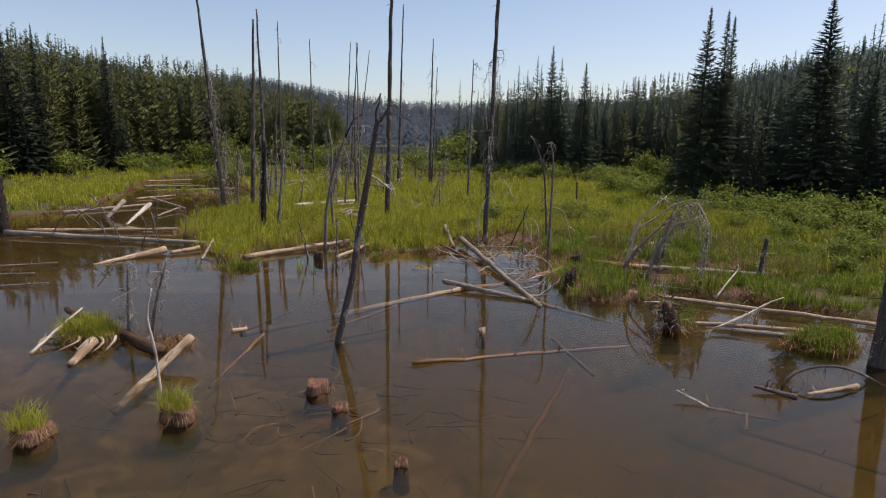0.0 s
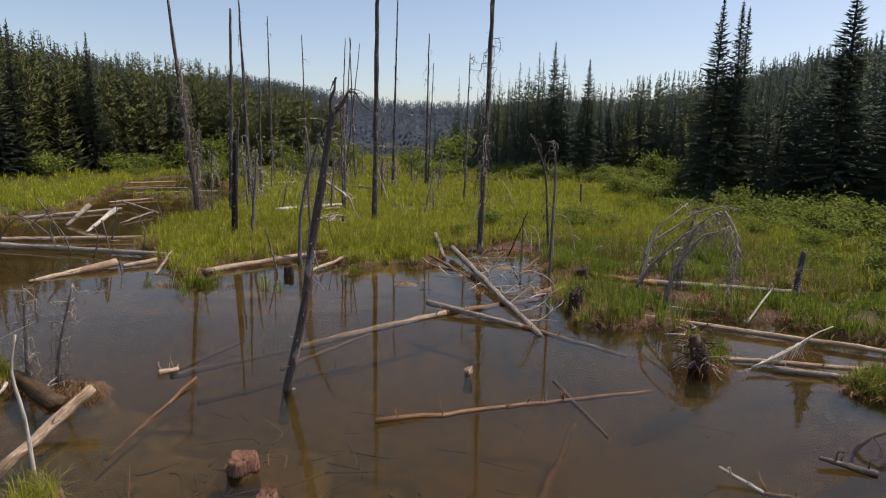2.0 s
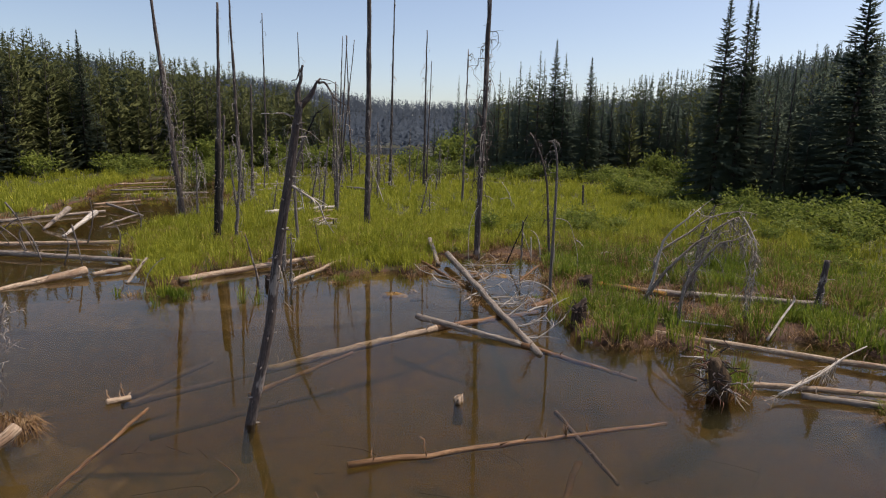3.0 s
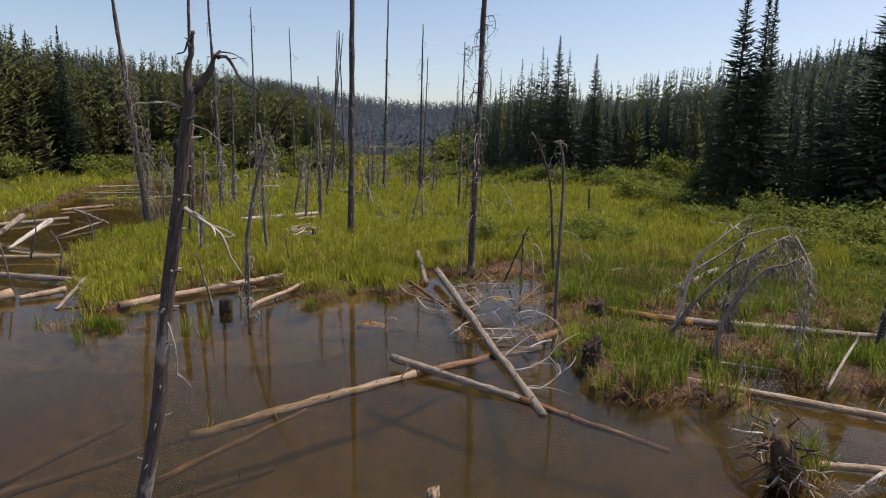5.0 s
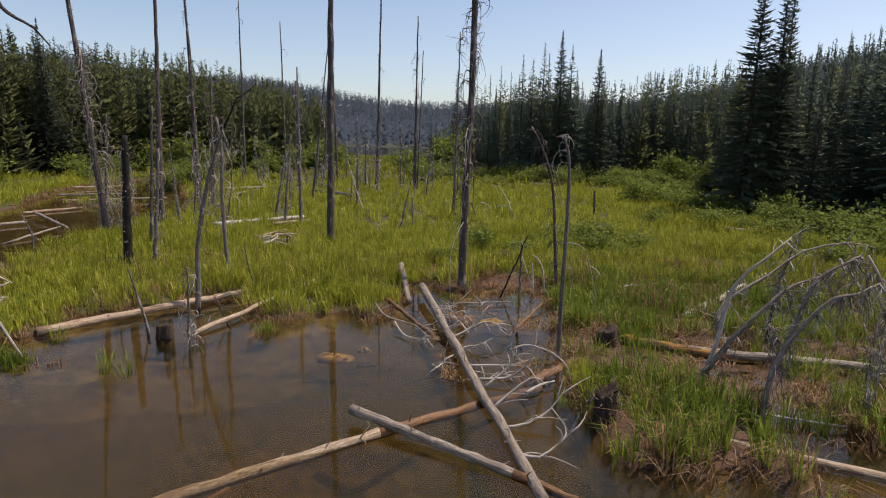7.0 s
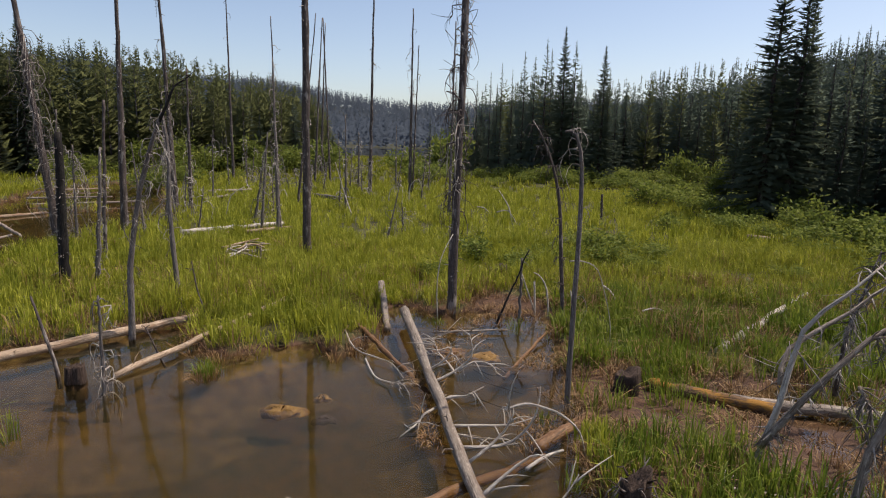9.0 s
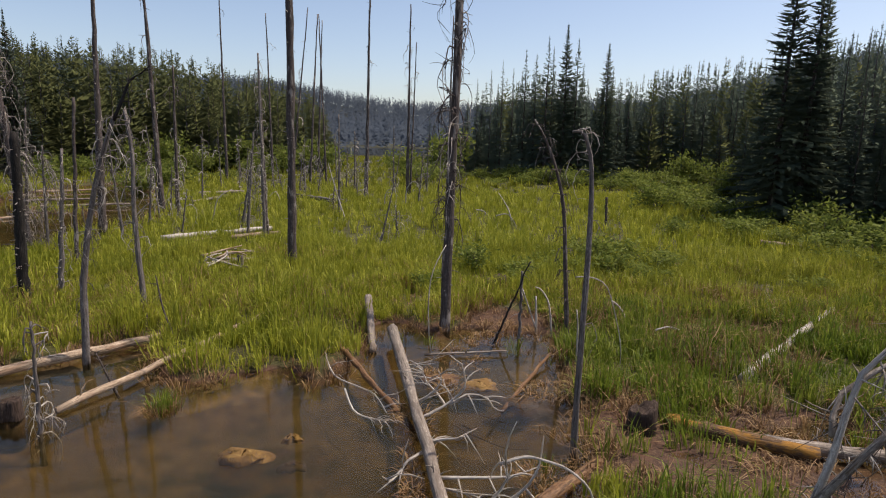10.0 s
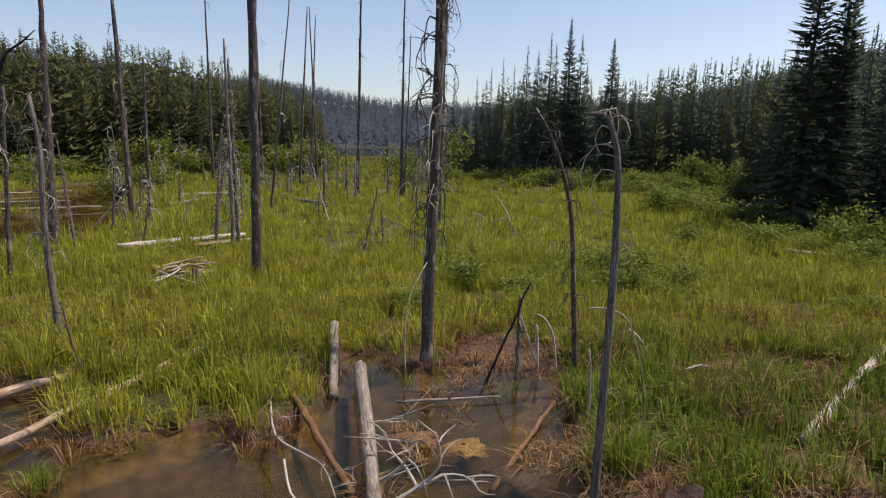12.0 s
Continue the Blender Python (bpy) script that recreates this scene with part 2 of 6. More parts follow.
# ---- building helpers ----
class Buf:
    """Vertices and faces of one mesh, with straightened stem coordinates for the wood grain."""

    def __init__(self):
        self.v, self.f, self.g = [], [], []

    def tube(self, pts, radii, seg=8, rough=0.0, cap=True, rnd=None):
        """A stem through the points, of these radii; rough: how uneven its surface is."""
        rnd = rnd or random
        pts = [Vector(p) for p in pts]
        n, base = len(pts), len(self.v)
        length, ref = 0.0, None
        for i, p in enumerate(pts):
            d = (pts[min(i + 1, n - 1)] - pts[max(i - 1, 0)]).normalized()
            if ref is None:
                ref = d.orthogonal().normalized()
            ref = (ref - d * ref.dot(d))
            ref = ref.normalized() if ref.length > 1e-6 else d.orthogonal().normalized()
            side = d.cross(ref)
            if i:
                length += (p - pts[i - 1]).length
            for k in range(seg):
                a = 2 * math.pi * k / seg
                r = radii[i] * (1 + rough * (rnd.random() - 0.5) * 2)
                self.v.append(p + (ref * math.cos(a) + side * math.sin(a)) * r)
                self.g.append((math.cos(a) * radii[0], math.sin(a) * radii[0], length))
        for i in range(n - 1):
            for k in range(seg):
                a, b = base + i * seg + k, base + i * seg + (k + 1) % seg
                self.f.append((a, b, b + seg, a + seg))
        if cap:
            self.f.append(tuple(base + k for k in reversed(range(seg))))
            self.f.append(tuple(base + (n - 1) * seg + k for k in range(seg)))

    def poly(self, *pts):
        base = len(self.v)
        self.v.extend(Vector(p) for p in pts)
        self.g.extend((p[0], p[1], p[2]) for p in pts)
        self.f.append(tuple(range(base, base + len(pts))))

    def mesh(self, name, mat, smooth=True):
        me = bpy.data.meshes.new(name)
        me.from_pydata(self.v, [], self.f)
        at = me.attributes.new("grain", "FLOAT_VECTOR", "POINT")
        at.data.foreach_set("vector", np.array(self.g, dtype=np.float32).ravel())
        me.materials.append(mat)
        if smooth:
            me.polygons.foreach_set("use_smooth", np.ones(len(me.polygons), dtype=bool))
        me.update()
        return me


def part(name, buf, mat, parent=None, label="", smooth=True):
    ob = new(name, buf.mesh(name, mat, smooth))
    ob.parent = parent
    if label:
        tagged(ob, label)
    return ob


def thing(name, at, label, category, group="", kind=""):
    ob = new(name)
    ob.empty_display_size = 0.2
    ob.location = at
    return tagged(ob, label, category, group, kind)


def bend(a, b, sag, n, rnd, wob=0.0):
    """Points from a to b, bowed by the vector sag, with small kinks."""
    a, b, sag = Vector(a), Vector(b), Vector(sag)
    out = []
    for i in range(n + 1):
        t = i / n
        p = a.lerp(b, t) + sag * (4 * t * (1 - t))
        if 0 < i < n:
            p += Vector((rnd.gauss(0, wob), rnd.gauss(0, wob), rnd.gauss(0, wob * 0.6)))
        out.append(p)
    return out


def raw_mesh(name, verts, faces3, mat, extra=None):
    """A mesh of triangles from number arrays."""
    me = bpy.data.meshes.new(name)
    nv, nf = len(verts), len(faces3)
    me.vertices.add(nv)
    me.vertices.foreach_set("co", np.ascontiguousarray(verts, dtype=np.float32).ravel())
    me.loops.add(nf * 3)
    me.loops.foreach_set("vertex_index", np.ascontiguousarray(faces3, dtype=np.int32).ravel())
    me.polygons.add(nf)
    me.polygons.foreach_set("loop_start", np.arange(0, nf * 3, 3, dtype=np.int32))
    me.polygons.foreach_set("loop_total", np.full(nf, 3, dtype=np.int32))
    me.update(calc_edges=True)
    me.materials.append(mat)
    return me


# ---- the lie of the land ----
POND = [(-60, 4), (-24, 13), (-15.8, 20.6), (-14.9, 21.7), (-14.3, 24), (-15.5, 29.4), (-18, 35.5), (-18.5, 42), (-16, 43),
        (-11.4, 35), (-8.7, 29), (-8.25, 25.6), (-8.75, 21.6), (-8.3, 19.2), (-7.8, 17.8), (-5.9, 15.3), (-5.4, 14.5), (-5.0, 14.9), (-4.9, 15.8), (-3.9, 16.3),
        (-2.75, 17.5), (-2.55, 16.8), (-2.1, 16.0), (-1.6, 15.75), (-1.2, 16.2), (-0.7, 16.4), (-0.2, 16.1), (0.3, 17.0), (0.3, 18.5),
        (0.8, 18.5), (1.3, 18.0), (1.7, 18.3), (2.9, 18.0), (2.9, 17.2), (3.0, 16.4), (2.85, 15.4)]
POND += [(2.66, 13.6), (2.68, 12.6), (2.76, 11.75), (3.05, 11.5), (3.6, 11.6), (4.4, 11.5), (4.66, 11.8), (4.8, 12.3), (6.3, 11.9),
         (7.4, 11.2), (9, 10.3), (12, 8), (16, 3), (24, -10), (0, -40), (-60, -30)]
MUDS = [[(1.5, 18.2), (1.7, 18.9), (2.5, 19.2), (3.2, 18.8), (3.15, 17.8), (2.6, 17.8)], [(4.9, 18.0), (5.5, 18.7), (6.6, 18.3), (6.5, 17.8), (5.6, 17.7)],
        [(2.85, 14.1), (2.9, 15.2), (3.6, 15.7), (5.0, 15.3), (6.5, 14.9), (7.6, 14.2), (7.2, 13.4), (5.6, 13.0), (4.75, 12.4), (4.2, 13.0), (3.7, 13.7)]]
POOLS = [[(4.4, 11.8), (4.52, 12.5), (4.5, 13.0), (4.85, 13.3), (5.45, 13.4), (5.7, 12.95), (5.55, 12.35), (5.1, 11.8)],
         [(4.9, 15.2), (5.6, 15.3), (6.6, 14.8), (7.9, 14.35), (7.9, 14.05), (6.4, 14.4), (5.2, 14.85)],
         [(5.75, 13.85), (6.6, 14.0), (7.6, 13.6), (7.4, 13.2), (6.3, 13.25), (5.7, 13.2)]]
ISLES = [(-4.75, 13.75, 0.38, 0.11), (6.2, 9.2, 0.42, 0.34), (-5.3, 8.7, 0.42, 0.24), (-3.95, 8.55, 0.3, 0.14),
         (-9.2, 36.5, 2.2, 0.6), (-13.0, 30.5, 1.6, 0.5)]


def inside(x, y, poly):
    """Signed distance to a polygon's edge: plus within, minus without."""
    d, ins = np.full(x.shape, 1e9), np.zeros(x.shape, bool)
    for (x0, y0), (x1, y1) in zip(poly, poly[1:] + poly[:1]):
        ex, ey = x1 - x0, y1 - y0
        t = np.clip(((x - x0) * ex + (y - y0) * ey) / (ex * ex + ey * ey), 0, 1)
        d = np.minimum(d, np.hypot(x - x0 - t * ex, y - y0 - t * ey))
        if ey:
            ins ^= ((y0 > y) != (y1 > y)) & (x < ex * (y - y0) / ey + x0)
    return np.where(ins, d, -d)


def waves(x, y, s, seed=0):
    """Smooth uneven numbers about -1 to 1, s metres across."""
    r = np.random.RandomState(seed)
    out = np.zeros_like(x)
    for k in range(7):
        a, p, w = r.uniform(0, 6.28), r.uniform(0, 6.28), r.uniform(0.6, 2.2) * 6.28 / s / 2
        out += np.sin((x * np.cos(a) + y * np.sin(a)) * w + p) / (0.8 + 0.35 * k)
    return out / 2.6


def wet(x, y):
    """How far a place lies within open water (minus: on land), in metres."""
    w = np.maximum.reduce([inside(x, y, p) for p in [POND] + POOLS]) + 0.10 * waves(x, y, 0.7, 3) + 0.07 * waves(x, y, 0.3, 4)
    for cx, cy, rx, ry in ISLES:
        w = np.minimum(w, (np.hypot((x - cx) / rx, (y - cy) / ry) - 1) * min(rx, ry) + 0.05 * waves(x, y, 0.3, 5))
    return w


def muddy(x, y):
    return np.maximum.reduce([inside(x, y, m) for m in MUDS]) + 0.12 * waves(x, y, 0.6, 8)


LEFT_EDGE = [(-60, -20), (-40, 8), (-31, 22), (-25.6, 34.5), (-25.3, 39.6), (-24.3, 44.5), (-22.3, 49.4), (-18.9, 52.8), (-14.1, 53.5),
             (-9.9, 56), (-9.5, 66), (-14, 85), (-40, 120), (-160, 140), (-160, -20)]
RIGHT_EDGE = [(-1.3, 62), (4.4, 55), (10.9, 53), (14.5, 58), (18.7, 61), (20.5, 54), (13.2, 34.5), (14.5, 31.5), (17, 28), (19, 24.5), (23, 18),
              (30, 5), (50, -20), (160, -20), (160, 140), (60, 140), (12, 110), (0, 75)]


def hills(x, y):
    z = 26 * np.exp(-((x + 200) / 75) ** 2 - ((y - 330) / 130) ** 2)
    z = z + 33 * np.exp(-((x - 205) / 70) ** 2 - ((y - 300) / 120) ** 2) + 8 * np.exp(-((x - 115) / 45) ** 2 - ((y - 330) / 80) ** 2)
    z = z + 27 * (1 / (1 + np.exp(-(y - 470) / 22))) * (1 + 0.25 * waves(x, y, 260, 12))
    z = z + 0.05 * np.clip(x - 40, 0, 120) * np.clip((y - 30) / 60, 0, 1) + 0.04 * np.clip(-x - 34, 0, 120)
    return z


def height(x, y):
    w = wet(x, y)
    land = 0.05 + 0.05 * np.clip(-w, 0, 1) + 0.035 * waves(x, y, 1.1, 6) + 0.02 * waves(x, y, 0.35, 7)
    bed = -0.16 - 0.32 * np.clip(w / 2.6, 0, 1) ** 0.65 + 0.05 * waves(x, y, 1.7, 9) + 0.02 * waves(x, y, 0.5, 10)
    bed = bed + 0.22 * np.exp(-((x + 1.2) / 3.0) ** 2 - ((y - 4.8) / 2.4) ** 2)
    bed = bed - 0.42 * np.exp(-((x + 1.2) / 4.2) ** 2 - ((y - 10.4) / 1.9) ** 2)
    bed = bed - 0.45 * np.clip(w / 2.5, 0, 1) * np.clip((x - 0.2) / 2.0, 0, 1) * np.clip((12.5 - y) / 2, 0, 1)
    pool = np.exp(-((x - 2.0) / 1.1) ** 2 - ((y - 16.8) / 1.3) ** 2)
    bed = bed * (1 - 0.45 * pool) - 0.03 * pool
    z = np.where(w > 0, np.minimum(bed, -0.02), land * np.clip(-w / 0.12, 0, 1) + 0.01)
    m = np.clip(muddy(x, y) / 0.35, 0, 1)
    z = np.where(w > 0, z, z * (1 - m) + m * (0.010 + 0.03 * waves(x, y, 0.5, 11) + 0.025 * waves(x, y, 1.3, 12)))
    return z + hills(x, y)


def stretch(lo, hi, step, far_lo, far_hi, n):
    near = np.arange(lo, hi, step)
    a = lo - np.geomspace(step, lo - far_lo, n)[::-1]
    b = hi + np.geomspace(step, far_hi - hi, n)
    return np.concatenate([a, near, b])


gx, gy = stretch(-16, 13, 0.18, -2600, 2600, 70), stretch(2.5, 27, 0.18, -1500, 3000, 70)
X, Y = np.meshgrid(gx, gy)
Z = height(X, Y)
nx, ny = len(gx), len(gy)
idx = np.arange(nx * ny).reshape(ny, nx)
q = np.stack([idx[:-1, :-1], idx[:-1, 1:], idx[1:, 1:], idx[1:, :-1]], -1).reshape(-1, 4)
me = raw_mesh("ground", np.stack([X, Y, Z], -1).reshape(-1, 3), np.concatenate([q[:, [0, 1, 2]], q[:, [0, 2, 3]]]), GROUND)
me.polygons.foreach_set("use_smooth", np.ones(len(me.polygons), dtype=bool))
W = wet(X, Y)
woods = np.maximum(inside(X, Y, LEFT_EDGE), inside(X, Y, RIGHT_EDGE))
cover = np.where(W > 0.02, 0.0, 1.0)
cover = np.where((W <= 0.02) & (W > -0.10), 0.5, cover)
cover = np.where((muddy(X, Y) > 0.0) & (W <= 0.02), 0.5, cover)
cover = np.where((X > 2.5) & (X < 8) & (Y < 15.6) & (W <= 0.02), 0.5, cover)
cover = np.where((woods > -0.5) | (Y > 70), 2.0, cover)
at = me.attributes.new("cover", "FLOAT", "POINT")
at.data.foreach_set("value", cover.astype(np.float32).ravel())
tagged(new("ground", me), "marsh ground of brown pond bed, mud and grassy turf", "ground", kind="structure")

# the pond's surface, and the lake far up the valley
wx, wy = np.meshgrid(np.linspace(-60, 24, 30), np.linspace(-40, 44, 30))
i2 = np.arange(900).reshape(30, 30)
q = np.stack([i2[:-1, :-1], i2[:-1, 1:], i2[1:, 1:], i2[1:, :-1]], -1).reshape(-1, 4)
tagged(new("water", raw_mesh("water", np.stack([wx, wy, 0 * wx], -1).reshape(-1, 3), np.concatenate([q[:, [0, 1, 2]], q[:, [0, 2, 3]]]), WATER)),
       "still brown beaver pond water mirroring the trees", "water", kind="structure")

dx, dy = np.meshgrid(np.linspace(-60, 24, 110), np.linspace(-40, 44, 110))
i3 = np.arange(12100).reshape(110, 110)
q = np.stack([i3[:-1, :-1], i3[:-1, 1:], i3[1:, 1:], i3[1:, :-1]], -1).reshape(-1, 4)
tri = np.concatenate([q[:, [0, 1, 2]], q[:, [0, 2, 3]]])
sheet = [np.stack([dx, dy, 0.03 * waves(dx, dy, 1.6, 50 + k) - d], -1).reshape(-1, 3) for k, d in enumerate((0.085, 0.2, 0.36))]
tagged(new("water_depth", raw_mesh("water_depth", np.concatenate(sheet), np.concatenate([tri + 12100 * k for k in range(3)]), MURK)),
       "cloudy brown layer of deeper pond water", "water", kind="structure")
lake = Buf()
lake.poly((-34, 92, 0.32), (-3, 96, 0.32), (-4, 150, 0.32), (-60, 150, 0.32))
tagged(new("far_lake", lake.mesh("far_lake", WATER)), "pale open water far up the valley", "water", kind="structure")


# ---- trees ----
def crown(seed, h, r, whorls, per, sprays, droop, full, base=0.06, ragged=0.25, wide=0.26, hang=0.5, fine=(0.10, 0.22)):
    """A conifer's foliage: whorls of boughs, each a roofed frond with small sprays hanging along it."""
    rnd = random.Random(seed)
    b = Buf()
    up = Vector((0, 0, 1))
    for i in range(whorls):
        t = (min(max(i + rnd.uniform(-0.4, 0.4), 0), whorls - 0.2) / whorls) ** 0.86
        z = h * (base + (1 - base) * t)
        reach = r * ((1 - t) ** full) * rnd.uniform(1 - ragged, 1 + ragged * 0.5) + 0.02
        n = max(5, round(per * (0.55 + 0.45 * (1 - t))))
        a0 = rnd.uniform(0, 6.28)
        for k in range(n):
            a = a0 + 6.283 * k / n + rnd.uniform(-0.3, 0.3)
            ln = reach * rnd.uniform(0.6, 1.15)
            zb = min(z + rnd.gauss(0, 0.5) * h / whorls, h * 0.985)
            d = Vector((math.cos(a), math.sin(a), 0))
            s = Vector((-d.y, d.x, 0))
            dr = droop * rnd.uniform(0.6, 1.4) * (1 - 0.9 * t) - 0.45 * t

            def along(u):
                return d * (ln * u) + up * (zb - dr * ln * u * (0.5 + 0.5 * u) + 0.1 * ln * u * u)

            w = ln * wide * rnd.uniform(0.7, 1.2) + 0.02
            m, e = along(0.55), along(1.0)
            sag = up * (w * rnd.uniform(0.15, 0.6))
            b.poly(along(0.04), m + s * w - sag, e)
            b.poly(along(0.04), e, m - s * w - sag)
            for j in range(max(2, round(sprays * (0.35 + 0.65 * ln / r)))):
                u = (j + rnd.random()) / max(2, sprays) * 0.75 + 0.3
                u = min(u, 1.0)
                q = along(u) + s * rnd.uniform(-1, 1) * w * (1.2 - u)
                c = (fine[0] + fine[1] * ln) * rnd.uniform(0.6, 1.3)
                tip = q + d * c * rnd.uniform(0.1, 0.8) + s * c * rnd.uniform(-0.6, 0.6) - up * c * hang * rnd.uniform(0.3, 1.4)
                x = (s * rnd.uniform(0.4, 1.0) + d * rnd.uniform(-0.5, 0.5) + up * rnd.uniform(-0.3, 0.3)).normalized() * c * 0.34
                b.poly(q - x, q + x, tip)
    b.tube([(0, 0, h * 0.9), (0, 0, h * 1.0)], [0.035, 0.008], 4)
    return b


def conifer(name, label, seed, h, r, whorls, per, sprays, droop, full, mat, trunk_r, base=0.06, ragged=0.25, wide=0.26, hang=0.5, fine=(0.10, 0.22)):
    rnd = random.Random(seed + 77)
    ob = thing(name, (0, 0, 0), label, "tree")
    t = Buf()
    t.tube(bend((0, 0, -0.2), (0, 0, h * 0.985), (0, 0, 0), 6, rnd, 0.02), [trunk_r * (1 - 0.93 * i / 6) for i in range(7)], 6, 0.08, rnd=rnd)
    part("trunk", t, BARK, ob)
    part("crown", crown(seed, h, r, whorls, per, sprays, droop, full, base, ragged, wide, hang, fine), mat, ob, smooth=False)
    return ob


# kinds of 10 m height, scaled where they stand
NEAR_SPRUCE = [conifer("spruce_tree", "tall dark narrow spruce with drooping boughs at the meadow edge", 11 + i, 10, rr, 84, 12, 13, 0.42, 0.86, SPRUCE, 0.12, 0.01, 0.45, 0.10, 0.6, (0.05, 0.12))
               for i, rr in enumerate((1.35, 1.2))]
FIR = [conifer("spruce_tree", "slender dark green spruce in the dense forest edge", 31 + i, 10, rr, 42, 9, 4, 0.4, 0.95, FIRWOOD, 0.10, 0.01, 0.4, 0.16, 0.6, (0.06, 0.14))
       for i, rr in enumerate((1.35, 1.6, 1.85))]
PINES = [conifer("pine_tree", "young olive-green lodgepole pine in the forest edge", 51 + i, 10, rr, 36, 9, 6, -0.2, 0.74, PINE, 0.12, 0.04, 0.45, 0.10, -0.3, (0.05, 0.125))
         for i, rr in enumerate((1.8, 2.2, 2.0))]
BACK = {"s": [crown(81 + i, 10, rr, 28, 8, 3, 0.4, 0.95, 0.01, 0.35, 0.3, 0.6) for i, rr in enumerate((1.4, 1.65, 1.9))],
        "p": [crown(91 + i, 10, rr, 24, 8, 4, -0.2, 0.74, 0.04, 0.4, 0.2, -0.3, (0.08, 0.2)) for i, rr in enumerate((1.8, 2.2, 2.0))]}
KINDS = {"n": NEAR_SPRUCE, "s": FIR, "p": PINES}
planted = []


def ground_at(x, y):
    return float(height(np.array([float(x)]), np.array([float(y)]))[0])


used_kinds = set()


joined = {}


def plant(kind, i, x, y, top, wide=1.0, turn=0.0, join=False):
    """A tree of that kind at x, y, its tip top metres above the water; join: into the woods' one mesh."""
    src = KINDS[kind][i % len(KINDS[kind])]
    z = ground_at(x, y)
    s = (top - z) / 10.0
    m = Matrix.Translation((x, y, z - 0.05)) @ Matrix.Rotation(turn, 4, "Z")
    if join:
        planted.append((x, y))
        joined.setdefault(kind, []).append((BACK[kind][i % 3], m @ Matrix.Diagonal((s * wide, s * wide, s, 1))))
        return None
    ob = src if src.name not in used_kinds else copy_thing(src, m)
    used_kinds.add(src.name)
    ob.matrix_basis = m @ Matrix.Diagonal((s * wide, s * wide, s, 1))
    planted.append((x, y))
    return ob


rt = random.Random(5)
HEROES = [("n", 0, 13.1, 31.2, 9.9, 1.25), ("n", 1, 13.9, 31.0, 9.7, 1.2), ("n", 1, 14.6, 31.8, 9.6, 1.1), ("n", 0, 16.9, 27.6, 9.9, 1.7),
          ("s", 2, 18.8, 29.5, 8.0, 1.1), ("n", 1, 15.0, 28.6, 4.1, 1.5), ("n", 0, 18.6, 26.6, 6.6, 1.5), ("s", 1, 15.3, 30.2, 5.6, 1.1), ("s", 1, 16.6, 32.5, 6.0, 1.2), ("s", 0, 24.7, 44, 9.9, 1.0),
          ("s", 0, 27.3, 40, 11.1, 1.0), ("s", 1, 25.0, 36, 10.8, 1.0), ("s", 0, 1.5, 58, 8.6, 0.75), ("s", 0, 5.0, 56, 8.9, 0.8),
          ("s", 1, 5.9, 57, 8.5, 0.8)]
HEROES += [("s", 1, 6.6, 55, 9.6, 1.05), ("s", 2, 7.3, 54.4, 9.2, 1.05), ("s", 0, 4.2, 56.8, 8.3, 0.8), ("s", 1, 3.2, 57.8, 7.7, 0.8), ("s", 0, 8.6, 55, 9.8, 1.05), ("s", 1, 12.4, 52.5, 8.2, 0.9), ("s", 2, 10.6, 53.8, 8.6, 0.8),
           ("s", 1, 8.0, 53.5, 10.3, 1.05), ("n", 0, 9.2, 53.0, 11.1, 1.1), ("s", 2, 10.0, 53.0, 10.1, 1.1), ("n", 0, 11.4, 50.0, 9.4, 1.25),
           ("p", 0, 18.3, 62, 9.1, 0.9), ("p", 1, 23.1, 68, 10.4, 0.9), ("s", 1, 28.2, 78, 12.1, 1.0)]
# spruces added mostly out of view on the right, to shade the bushes
HEROES += [("s", 1, 19.8, 24.6, 10.0, 1.2), ("s", 2, 21.4, 22.0, 9.6, 1.2), ("s", 0, 21.0, 26.6, 10.4, 1.2), ("s", 2, 23.0, 24.4, 10.5, 1.2), ("s", 1, 19.2, 27.4, 7.4, 1.2)]
HEROES += [("s", 0, 18.2, 36, 7.9, 1.2), ("s", 1, 19.6, 37, 8.3, 1.1), ("s", 2, 20.8, 36.4, 8.5, 1.2), ("s", 0, 22.4, 38, 9.0, 1.1), ("s", 1, 17.2, 37.5, 7.6, 1.2)]
HEROES += [("n", 0, -25.9, 36.5, 8.8, 0.9), ("s", 1, -25.2, 36.8, 8.9, 0.9), ("n", 1, -25.3, 38.3, 9.4, 0.85), ("s", 2, -30, 48, 8.9, 0.9),
           ("n", 0, -24.4, 44.6, 9.7, 0.95), ("s", 1, -25.0, 46, 8.9, 0.9)]
for kind, i, x, y, top, wide in HEROES:
    plant(kind, i, x, y, top, wide, rt.uniform(0, 6.28))


def slope_line(x, y):
    """Height of the left forest's top, falling towards the open valley."""
    b = (x - 1.4) / max(y - 10.4, 1.0)
    return 3.0 + float(np.interp(b, SLOPE_AT, SLOPE_UP)) * (y - 10.4)


SLOPE_AT = [-1.6, -1.1, -0.74, -0.64, -0.55, -0.47, -0.41, -0.35, -0.29, -0.22, -0.16]
SLOPE_UP = [0.30, 0.26, 0.157, 0.142, 0.133, 0.125, 0.114, 0.097, 0.087, 0.067, 0.055]


